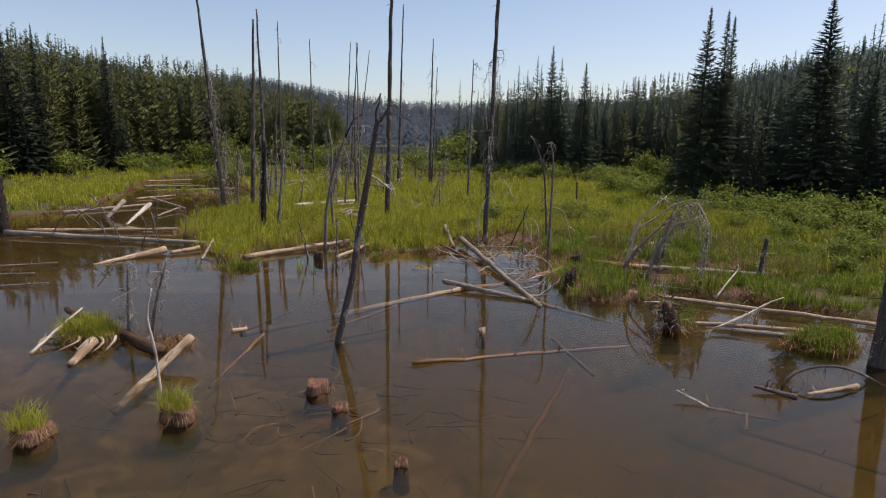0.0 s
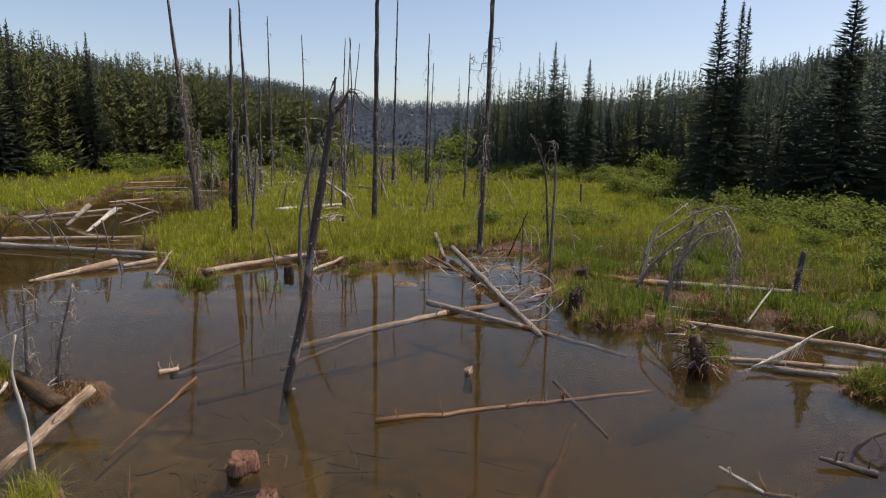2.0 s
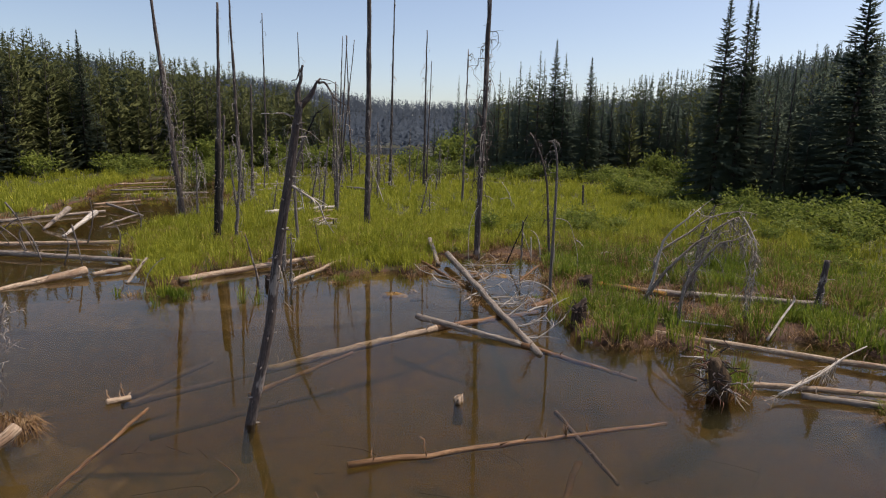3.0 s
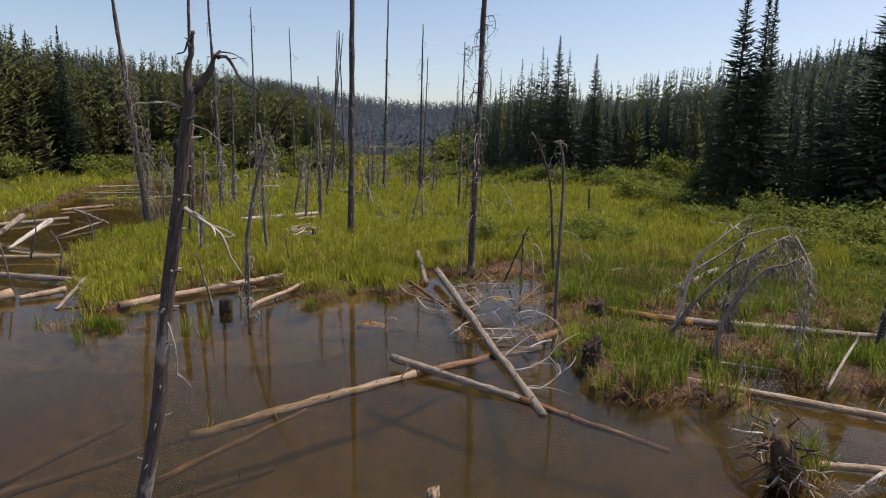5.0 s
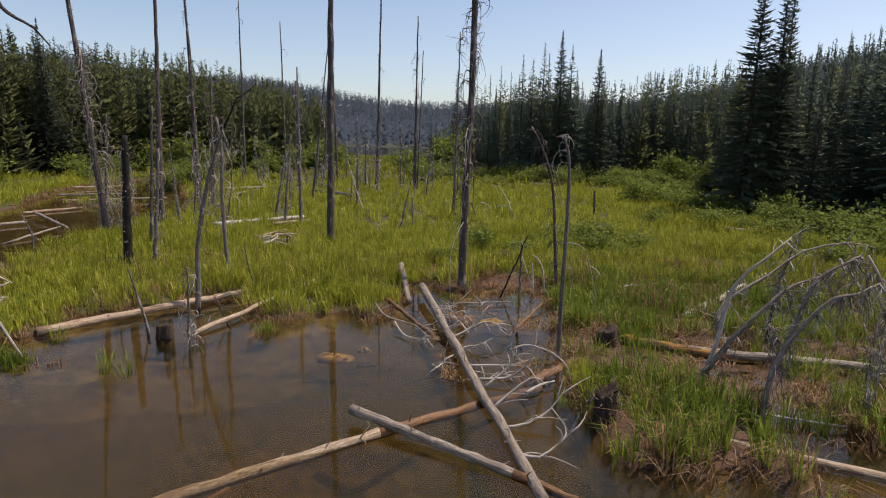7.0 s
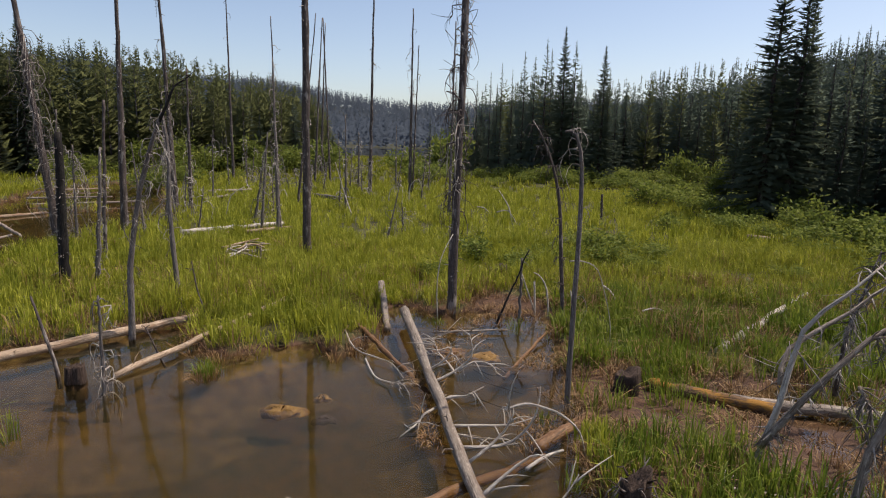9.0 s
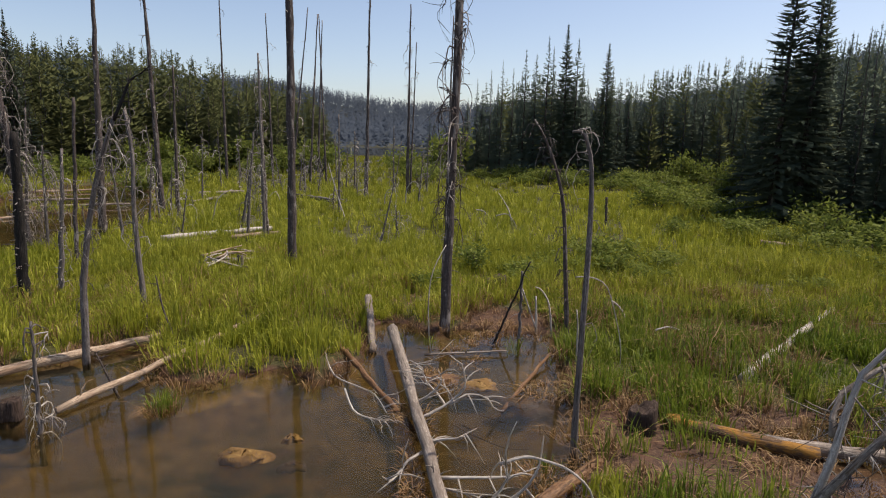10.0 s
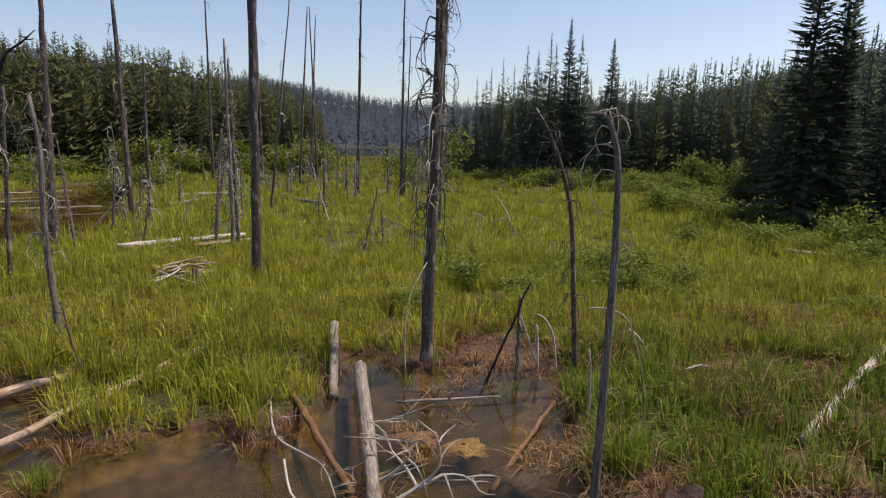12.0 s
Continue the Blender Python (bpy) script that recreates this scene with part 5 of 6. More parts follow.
LOGS = [("peeled tan floating log rising out of the water", (-1.97, 10.76, -0.20), (0.42, 12.13, 0.035), 0.06, 0.052, TAN, 11), ("waterlogged orange end of a sunken log", (0.42, 12.13, 0.03), (2.3, 13.7, -0.12), 0.055, 0.045, WET, 3),
        ("bleached crossing log slanting into the water", (0.08, 12.45, 0.13), (1.72, 11.46, 0.015), 0.052, 0.046, DRIFT, 4), ("orange sunken tip of the crossing log", (1.72, 11.46, 0.012), (3.22, 10.62, -0.15), 0.046, 0.026, WET, 3),
        ("thin straight sunken log with pale end", (-0.35, 7.95, 0.03), (3.1, 9.2, -0.09), 0.03, 0.022, WET, 14), ("dark sunken crossing stick", (1.85, 9.3, -0.03), (2.2, 7.95, -0.1), 0.028, 0.02, SUNK, 2),
        ("long grey log along the sedge bank", (-4.95, 14.85, 0.05), (-2.65, 17.3, 0.1), 0.07, 0.055, TAN, 3), ("long thin pale log half-hidden in the bank sedge", (-2.68, 15.0, 0.04), (-1.24, 18.6, 0.22), 0.04, 0.045, TAN, 2),
        ("long grey drift log across the back pond", (-12.8, 17.4, 0.08), (-6.5, 16.35, 0.1), 0.08, 0.055, DRIFT, 14), ("weathered brown drift log with broken butt", (-8.15, 13.8, -0.02), (-7.1, 15.2, 0.12), 0.04, 0.09, TAN, 5)]
LOGS += [("tan drift log behind the drift pile", (-12.5, 17.9, 0.06), (-8.1, 18.8, 0.08), 0.07, 0.05, TAN, 6), ("short brown log by the bank", (-6.9, 15.1, 0.06), (-6.4, 15.65, 0.1), 0.05, 0.06, TAN, 2),
         ("pale leaning stick on the bank", (-5.95, 14.65, 0.0), (-6.05, 15.7, 0.3), 0.03, 0.03, DRIFT, 1), ("thin grey log in the channel", (-14.1, 22.2, 0.05), (-12.2, 25, 0.08), 0.06, 0.05, DRIFT, 3),
         ("upturned bleached split slab", (-11.8, 20.9, 0.02), (-11.9, 22.4, 0.5), 0.05, 0.095, DRIFT, 1), ("upturned bleached split slab", (-10.5, 19.8, 0.02), (-10.55, 21.6, 0.5), 0.035, 0.09, SILVER, 0),
         ("thin pale pole in the channel", (-12.9, 26.4, 0.2), (-10.4, 24.2, 0.05), 0.05, 0.04, DRIFT, 4), ("thin pale pole in the channel", (-10.45, 21.6, 0.02), (-10.5, 24.0, 0.12), 0.03, 0.03, DRIFT, 2),
         ("pale log across the channel head", (-14.6, 30.7, 0.1), (-11.3, 32.6, 0.12), 0.045, 0.035, DRIFT, 4), ("pale log across the channel head", (-16.3, 32.8, 0.1), (-13.5, 34.2, 0.1), 0.045, 0.035, DRIFT, 2)]
LOGS += [("brown log in the muddy channel head", (-17.8, 36.2, 0.1), (-15.9, 38.1, 0.1), 0.045, 0.035, TAN, 2), ("brown log in the muddy channel head", (-13.9, 27.2, 0.05), (-12.9, 29.0, 0.05), 0.05, 0.045, TAN, 2),
         ("pale log in the far sedge", (-10.0, 36, 0.25), (-8.3, 37, 0.3), 0.08, 0.07, DRIFT, 2), ("pale log in the far sedge", (-8.8, 32.6, 0.25), (-8.3, 35, 0.3), 0.06, 0.06, DRIFT, 2),
         ("tan peeled log along the muddy shore", (3.85, 12.1, 0.06), (7.9, 10.1, 0.08), 0.05, 0.038, TAN, 4), ("split pale log against the root clump", (4.3, 10.1, 0.06), (6.3, 9.75, 0.06), 0.04, 0.035, TAN, 4),
         ("split pale log against the root clump", (5.0, 9.8, 0.03), (6.1, 9.4, 0.05), 0.04, 0.04, DRIFT, 2), ("mossy orange rotting log in the mud", (3.75, 15.1, 0.08), (5.0, 14.5, 0.07), 0.095, 0.08, MOSSLOG, 3),
         ("long weathered log behind the mud pool", (4.6, 14.75, 0.08), (7.9, 13.9, 0.1), 0.07, 0.055, DRIFT, 6), ("pale bleached log lying in the sedge", (5.05, 16.2, 0.14), (7.8, 18.9, 0.33), 0.06, 0.045, SILVER, 2),
         ("short pale upright log end in the grass", (0.12, 18.5, 0.42), (0.38, 17.1, 0.02), 0.06, 0.055, DRIFT, 0), ("bleached log lying across the meadow", (-5.9, 24.0, 0.3), (-3.7, 26.0, 0.33), 0.085, 0.06, SILVER, 6)]
LOGS += [("bleached log lying across the meadow", (-5.2, 23.8, 0.26), (-3.35, 25.6, 0.28), 0.065, 0.05, TAN, 4), ("brown log lying beside the willow bushes", (10.15, 26.0, 0.3), (10.95, 25.2, 0.32), 0.07, 0.06, TAN, 1),
         ("dark log lying far in the meadow", (-5.7, 36, 0.3), (-3.3, 33.4, 0.35), 0.09, 0.08, GREY, 2), ("pale gnawed log slanting out of the water", (-3.9, 6.75, -0.22), (-3.44, 7.95, 0.33), 0.052, 0.064, TAN, 1),
         ("orange sunken log on the pond bed", (0.55, 5.2, -0.34), (2.02, 8.76, -0.36), 0.05, 0.035, WET, 1), ("dark waterlogged log lying along the islet", (-6.3, 9.8, 0.12), (-4.0, 8.2, 0.02), 0.06, 0.1, SUNK, 5),
         ("thin pale stick leaning on the islet", (-5.72, 8.0, 0.02), (-5.75, 9.3, 0.3), 0.022, 0.016, SILVER, 2), ("thin pale stick lying by the islet", (-5.9, 8.5, 0.03), (-5.55, 8.65, 0.08), 0.018, 0.012, DRIFT, 0),
         ("broken pale log end on the islet", (-4.95, 7.65, 0.0), (-5.0, 8.3, 0.12), 0.05, 0.07, TAN, 2), ("slanting log sunk in the pond", (-2.95, 7.3, -0.12), (-2.72, 8.95, 0.06), 0.022, 0.018, WET, 1),
         ("orange sunken stick in the shallow pool", (-0.1, 17.05, 0.14), (1.1, 15.0, -0.06), 0.04, 0.03, WET, 2), ("thin grey stick across the pool", (1.1, 17.0, 0.04), (2.25, 17.2, 0.05), 0.018, 0.012, DRIFT, 3)]
LOGS += [("orange stick slanting in the pool", (2.05, 15.5, -0.05), (2.82, 17.0, 0.1), 0.026, 0.018, WET, 2), ("waterlogged orange slab by the bank", (2.2, 13.7, -0.05), (3.0, 14.5, 0.02), 0.07, 0.06, WET, 0),
         ("pale bowed branch over the mud pool", (3.55, 12.9, 0.12), (5.4, 12.5, 0.06), 0.02, 0.012, SILVER, 3), ("small sunken stick in the clear shallows", (3.55, 6.35, -0.06), (3.75, 6.75, -0.03), 0.014, 0.01, WET, 1),
         ("white gnawed stick end floating", (3.0, 7.05, 0.1), (3.3, 6.8, 0.0), 0.015, 0.018, SILVER, 2), ("long thin sunken stick", (3.3, 6.82, -0.02), (4.3, 7.0, -0.25), 0.02, 0.015, WET, 5),
         ("dark gnawed log end floating", (4.12, 7.32, 0.07), (4.58, 7.15, 0.0), 0.02, 0.04, BARK, 6), ("pale peeled log tip floating", (4.8, 7.28, -0.02), (5.6, 7.5, 0.03), 0.026, 0.032, TAN, 2),
         ("dark sunken log on the pond bed", (2.9, 6.9, -0.44), (4.3, 5.6, -0.46), 0.035, 0.025, SUNK, 4), ("dark sunken log on the pond bed", (3.8, 6.9, -0.35), (5.0, 6.0, -0.38), 0.03, 0.02, SUNK, 4),
         ("sunken log under the leaning snag", (-2.7, 8.9, -0.26), (-0.9, 10.2, -0.22), 0.04, 0.03, SUNK, 3), ("dark sunken log trailing from a floating butt", (-3.2, 9.3, -0.08), (-2.0, 11.0, -0.3), 0.045, 0.03, SUNK, 2), ("pale gnawed log butt floating", (-3.3, 9.15, 0.03), (-3.12, 9.34, 0.0), 0.034, 0.038, TAN, 4),
         ("thin grey stick at the back pond shore", (-10.0, 13.2, 0.04), (-8.9, 13.65, 0.06), 0.022, 0.014, GREY, 3), ("thin grey stick floating in the back pond", (-8.9, 11.45, 0.03), (-7.95, 11.85, 0.04), 0.022, 0.012, GREY, 4), ("thin dark stick floating in the back pond", (-9.6, 12.4, 0.04), (-8.7, 12.55, 0.06), 0.025, 0.014, GREY, 4),
         ("sunken dark log in deep water", (-3.3, 9.7, -0.16), (-2.75, 10.85, -0.12), 0.035, 0.028, SUNK, 1), ("sunken orange stick beside the peeled log", (-1.9, 9.85, -0.17), (-0.82, 11.3, -0.11), 0.036, 0.022, WET, 2)]
for k, (lab, a0, b0, ra, rb, mt, st) in enumerate(LOGS):
    log(lab, a0, b0, ra, rb, mt, stubs=st, seed=500 + k, wob=min(0.012, 0.0032 * (Vector(b0) - Vector(a0)).length))

# the big fallen trunk with its bleached boughs
fallen = log("long bleached fallen trunk with pale broken boughs slanting into the pond", (0.60, 17.6, 0.2), (1.94, 11.1, 0.0), 0.07, 0.05, DRIFT, "fallen_tree", stubs=10, seed=560)
rb = random.Random(61)
O = Vector((0.60, 17.6, 0.2))
BOUGHS = [[(1.15, 15.0, 0.08), (1.4, 15.1, 0.16), (1.58, 15.15, 0.28), (1.64, 15.15, 0.45), (1.58, 15.2, 0.62)], [(1.46, 15.1, 0.2), (1.62, 15.15, 0.27), (1.79, 15.2, 0.26), (1.9, 15.2, 0.2)],
          [(1.27, 14.5, 0.09), (1.42, 14.45, 0.14), (1.56, 14.4, 0.2), (1.72, 14.4, 0.3)], [(1.45, 13.5, 0.07), (1.83, 13.5, 0.10), (2.02, 13.5, 0.22), (2.13, 13.5, 0.37), (2.2, 13.5, 0.52), (2.19, 13.5, 0.71)],
          [(1.38, 13.9, 0.08), (1.65, 13.9, 0.07), (1.96, 13.9, 0.13), (2.24, 13.9, 0.22)], [(1.36, 13.8, 0.06), (1.6, 13.75, 0.04), (1.88, 13.7, 0.06)], [(0.8, 16.3, 0.14), (0.98, 16.2, 0.2), (1.24, 16.2, 0.25)],
          [(0.95, 16.0, 0.14), (1.2, 16.0, 0.12), (1.4, 16.0, 0.1)], [(1.42, 15.4, 0.03), (1.35, 15.5, 0.12), (1.22, 15.6, 0.22), (1.14, 15.6, 0.4)]]
BOUGHS += [[(1.6, 12.7, 0.05), (1.8, 12.8, 0.2), (2.0, 12.9, 0.32), (2.2, 12.9, 0.34)], [(1.7, 12.3, 0.04), (1.95, 12.35, 0.1), (2.2, 12.5, 0.2), (2.38, 12.6, 0.36)], [(1.8, 11.8, 0.03), (2.0, 11.75, 0.06), (2.2, 11.8, 0.16), (2.32, 11.85, 0.26)],
           [(1.24, 14.4, 0.05), (1.1, 14.2, 0.05), (0.98, 13.9, 0.08), (0.9, 13.8, 0.14)], [(1.5, 13.2, 0.06), (1.75, 13.3, 0.24), (1.9, 13.35, 0.42), (1.86, 13.35, 0.6)], [(1.05, 15.3, 0.1), (1.25, 15.3, 0.2), (1.36, 15.3, 0.36), (1.33, 15.3, 0.5)]]
for k, pts in enumerate(BOUGHS):
    twig(fallen, [Vector(p) - O for p in pts], 0.019 if len(pts) > 3 else 0.013, SILVER, rb, 4 + k % 3, "bough", 0.3, split=True)
path_stem("bleached_branch", "white arching branch over the shallow pool", "branch", [(1.86, 13.5, 0.46), (2.05, 13.5, 0.53), (2.22, 13.5, 0.5), (2.4, 13.5, 0.43), (2.58, 13.5, 0.26), (2.65, 13.5, 0.0)], 0.014, 0.007, SILVER)
br, _ = path_stem("bleached_branch", "pale broken stick lying in the pool edge", "branch", [(2.05, 13.2, 0.04), (2.25, 13.38, 0.07), (2.44, 13.52, 0.06)], 0.018, 0.012, SILVER)
for pts in ([(-0.2, 16.72, 0.12), (0.04, 16.09, 0.08), (0.37, 15.82, 0.06), (0.6, 15.61, 0.06), (0.78, 15.22, 0.03)], [(0.26, 15.6, 0.12), (0.42, 15.22, 0.05), (0.6, 15.07, 0.04), (0.82, 15.04, 0.03)]):
    br, ps = path_stem("bleached_branch", "thin white drift branch lying on the water", "branch", pts, 0.012, 0.006, SILVER, seed=len(pts))
    for m in range(5):
        p = ps[rb.randrange(2, len(ps) - 1)]
        e = p + Vector((rb.uniform(0.1, 0.3), rb.gauss(-0.1, 0.15), rb.uniform(-0.03, 0.08)))
        twig(br, [p, p.lerp(e, 0.5) + Vector((0, 0, 0.03)), e], 0.007, SILVER, rb, 2, "twig", 0.14)

path_stem("bleached_branch", "pale hooked bare branch rising from the tussock", "branch", [(5.7, 11.95, 0.02), (6.05, 12.25, 0.28), (6.3, 12.45, 0.45), (6.38, 12.5, 0.55), (6.36, 12.5, 0.62)], 0.02, 0.012, SILVER, seed=15)

# bowed twigs over the back-left drift pile, and the stick there
for pts in ([(-10.4, 16.8, 0.95), (-10.1, 16.8, 0.8), (-9.65, 16.8, 0.45), (-9.45, 16.8, 0.0)], [(-9.86, 16.8, 1.34), (-9.53, 16.8, 0.86), (-9.24, 16.8, 0.1)], [(-9.6, 17.0, 0.1), (-9.75, 17.0, 0.55), (-9.6, 17.0, 0.7), (-9.3, 17.0, 0.2)],
            [(-8.9, 18.3, 0.1), (-8.7, 18.3, 0.8), (-8.75, 18.3, 1.3)], [(-7.9, 19.0, 0.1), (-7.8, 19.0, 0.7), (-8.0, 19.0, 1.2)], [(-7.7, 15.8, 1.0), (-7.6, 15.8, 0.5), (-7.5, 15.8, -0.2)],
            [(-11.3, 17.2, 0.05), (-10.9, 17.1, 0.6), (-10.4, 17.0, 0.8), (-10.0, 17.0, 0.3)], [(-9.0, 16.6, 0.0), (-9.1, 16.5, 0.55), (-9.4, 16.5, 0.9)], [(-8.2, 16.2, 0.0), (-8.0, 16.1, 0.5), (-8.1, 16.1, 0.85)], [(-12.2, 19.5, 0.0), (-11.6, 19.4, 0.5), (-11.0, 19.3, 0.6), (-10.5, 19.2, 0.2)], [(-7.4, 17.0, 0.0), (-7.3, 17.0, 0.6), (-7.5, 17.0, 1.0)]):
    br, ps = path_stem("dead_branch", "grey bowed dead branch rising from the drift pile", "branch", pts, 0.022, 0.008, GREY, seed=3)
    for m in range(5):
        p = ps[rb.randrange(2, len(ps))]
        twig(br, [p, p + Vector((rb.gauss(0, 0.12), 0, 0.03)), p + Vector((rb.gauss(0, 0.2), 0, -0.12))], 0.008, GREY, rb, 2)

# ---- the arching dead shrub ----
arch = thing("dead_shrub", (4.3, 12.9, 0.05), "arching grey dead shrub bowed over the mud pool", "dead shrub")
O = Vector((4.3, 12.9, 0.05))
ARCS = [[(4.1, 13.3, 0.0), (4.22, 13.3, 0.67), (4.43, 13.3, 1.33), (4.66, 13.3, 1.73), (4.98, 13.3, 1.98)], [(4.13, 13.25, 0.3), (4.48, 13.2, 0.87), (4.9, 13.2, 1.28), (5.18, 13.2, 1.49), (5.52, 13.2, 1.57)],
        [(4.3, 13.35, 0.85), (4.5, 13.5, 1.15), (4.93, 13.5, 1.54), (5.3, 13.5, 1.79), (5.76, 13.5, 1.92), (6.12, 13.5, 1.87)], [(4.42, 12.4, 0.0), (4.51, 12.4, 0.73), (4.74, 12.4, 1.18), (4.98, 12.4, 1.47), (5.24, 12.4, 1.59), (5.56, 12.4, 1.71)],
        [(4.5, 12.5, 0.5), (4.85, 12.6, 1.35), (5.0, 12.6, 1.64), (5.25, 12.6, 1.87), (5.42, 12.6, 1.91)], [(5.42, 12.6, 1.91), (5.61, 12.6, 1.59), (5.72, 12.6, 1.07), (5.65, 12.6, 0.6), (5.69, 12.6, 0.0)]]
ARCS += [[(5.26, 12.8, 1.83), (5.48, 12.8, 1.54), (5.64, 12.8, 1.1)], [(5.38, 14.2, 0.4), (5.45, 14.2, 1.1), (5.5, 14.2, 1.5), (5.68, 14.2, 1.95)], [(5.69, 12.6, 0.1), (5.63, 12.6, 0.7), (5.66, 12.6, 1.05)], [(4.75, 13.0, 1.0), (4.82, 12.9, 0.8), (4.88, 12.9, 0.2)]]
rk = random.Random(77)
for k, pts in enumerate(ARCS):
    q = [Vector(p) - O + Vector((rk.gauss(0, 0.025), rk.gauss(0, 0.03), rk.gauss(0, 0.025))) * (i > 0) for i, p in enumerate(pts)]
    twig(arch, q, 0.037 if k in (0, 1, 3) else 0.028 if k in (2, 4, 7) else 0.016, (SILVER if k in (0, 5, 6, 8) else DRIFT) if k != 7 else BARK, rk, 8, "stem", 0.22, split=True)
    for m in range(56 if k in (1, 3, 4, 5, 7) else 20):
        i = rk.randrange(0, len(q) - 1)
        p = q[i].lerp(q[i + 1], rk.random())
        l = rk.uniform(0.12, 0.4)
        e = p + Vector((rk.gauss(0, 0.25), rk.gauss(0, 0.35), -rk.uniform(0.4, 1.2))) * l
        twig(arch, [p, p.lerp(e, 0.5) + Vector((rk.gauss(0, 0.04), rk.gauss(0, 0.04), 0.03)), e], 0.0075, GREY if rk.random() < 0.6 else SILVER, rk, 2, "twig", l * 0.5)

# ---- islet with bare shrubs, and the white stick ----
path_stem("bleached_stick", "white bowed bare stick standing by the islet", "stick", [(-3.38, 6.9, -0.2), (-3.42, 6.9, 0.5), (-3.49, 6.9, 0.95), (-3.42, 6.9, 1.3)], 0.02, 0.010, SILVER)
for bx, by, hh, sx in ((-4.78, 8.87, 1.15, 0.05), (-4.45, 8.9, 1.2, 0.3)):
    br, ps = path_stem("dead_shrub", "small bare dead shrub tangled with grey twigs on the islet", "dead shrub", [(bx, by, -0.1), (bx + sx * 0.3, by, 0.5), (bx + sx, by, hh)], 0.035, 0.012, GREY, seed=5)
    for m in range(64):
        p = ps[rk.randrange(1, len(ps))]
        e = p + Vector((rk.gauss(0, 0.10), rk.gauss(0, 0.10), -rk.uniform(0.08, 0.42)))
        twig(br, [p, p + Vector((rk.gauss(0, 0.09), rk.gauss(0, 0.09), 0.03)), p.lerp(e, 0.6) + Vector((rk.gauss(0, 0.07), rk.gauss(0, 0.07), 0.0)), e], 0.005, SILVER if m % 3 == 0 else GREY, rk, 2, "twig", 0.06)

# ---- the upturned root clump ----
root = thing("root_clump", (3.95, 9.75, 0.0), "upturned dark root clump with pale broken roots in the water", "root clump")
b = Buf()
b.tube([(0.05, 0.1, -0.4), (0.02, 0.05, 0.0), (-0.05, 0, 0.26), (-0.15, -0.03, 0.52)], [0.15, 0.15, 0.11, 0.05], 14, 0.6, rnd=rk)
part("root_body", b, SUNK, root)
for k in range(44):
    a = rk.uniform(0, 6.28)
    z = rk.uniform(-0.02, 0.6)
    p = Vector((math.cos(a) * 0.11 - z * 0.27, math.sin(a) * 0.12, z))
    d = Vector((math.cos(a), math.sin(a), rk.uniform(-0.7, 0.5)))
    l = rk.uniform(0.08, 0.26)
    twig(root, [p, p + d * l * 0.5 + Vector((rk.gauss(0, 0.04), rk.gauss(0, 0.04), 0.03)), p + d * l + Vector((rk.gauss(0, 0.06), rk.gauss(0, 0.06), -0.02))], 0.014, SILVER if rk.random() < 0.25 else BARK if rk.random() < 0.6 else STUMP, rk, 2, "root", 0.12)
br, _ = path_stem("bleached_branch", "bare branched stick propped on the split logs", "branch", [(4.65, 9.7, 0.08), (5.3, 10.0, 0.22), (5.8, 10.3, 0.36), (6.3, 10.6, 0.42)], 0.015, 0.008, SILVER)
for k in range(20):
    a = rk.uniform(0.1, 1.4)
    twig(br, [(a, a * 0.55, a * 0.22), (a - 0.2, a * 0.55 - 0.1, a * 0.2 - 0.06), (a - 0.4, a * 0.5 - 0.25, 0.0)], 0.010, SILVER, rk, 2)

blades("sedge_tuft", "green sedge tuft growing beside the root clump", 700, (4.0, 4.5, 9.75, 10.2), 0.34, 0.009, DEEP_SEDGE, 125, lambda x, y: np.hypot(x - 4.22, y - 9.98) < 0.17, 0.7, 0.1)
blades("dead_sedge", "brown dead sedge hanging round the root clump", 500, (3.7, 4.5, 9.55, 10.2), 0.26, 0.009, THATCH, 126, lambda x, y: np.hypot(x - 4.1, y - 9.85) < 0.25, 1.2, 0.08)

# the trunk at the tussock, and its arching branch
dead_tree("thick dark dead trunk standing beside the tussock", (6.5, 8.35, 0), (6.75, 8.4, 5.6), 0.16, 0.10, BARK, stubs=8, seed=610)
br, ps = path_stem("dead_branch", "dark arching twiggy branch hanging over the water", "branch", [(4.62, 7.55, -0.1), (4.7, 7.6, 0.05), (4.95, 7.62, 0.2), (5.36, 7.65, 0.24), (5.77, 7.7, 0.12), (6.1, 7.8, -0.05), (6.4, 7.9, -0.2)], 0.02, 0.016, BARK)
for k in range(26):
    p = ps[rk.randrange(1, len(ps) - 2)]
    e = p + Vector((rk.gauss(0, 0.08), rk.gauss(0, 0.08), -rk.uniform(0.03, 0.22)))
    twig(br, [p, p.lerp(e, 0.5) + Vector((0.02, 0, 0.01)), e], 0.006, BARK, rk, 1, "twig", 0.08)

# brush pile in the meadow
for k in range(30):
    x, y = -3.4 + rk.gauss(0, 0.13), 21.5 + rk.gauss(0, 0.42)
    a, l = rk.gauss(1.15, 0.5), rk.uniform(0.25, 0.6)
    z = 0.16 + rk.uniform(0, 0.22)
    path_stem("brush_stick", "bleached broken stick of a brush pile in the sedge", "stick", [(x - l * math.cos(a), y - l * math.sin(a), z), (x + rk.gauss(0, 0.04), y, z + rk.uniform(0, 0.12)), (x + l * math.cos(a + rk.gauss(0, 0.3)), y + l * math.sin(a), z + rk.uniform(-0.1, 0.14))], rk.uniform(0.018, 0.045), 0.012, (SILVER, TAN, DRIFT)[k % 3], seed=k, group="brush pile")


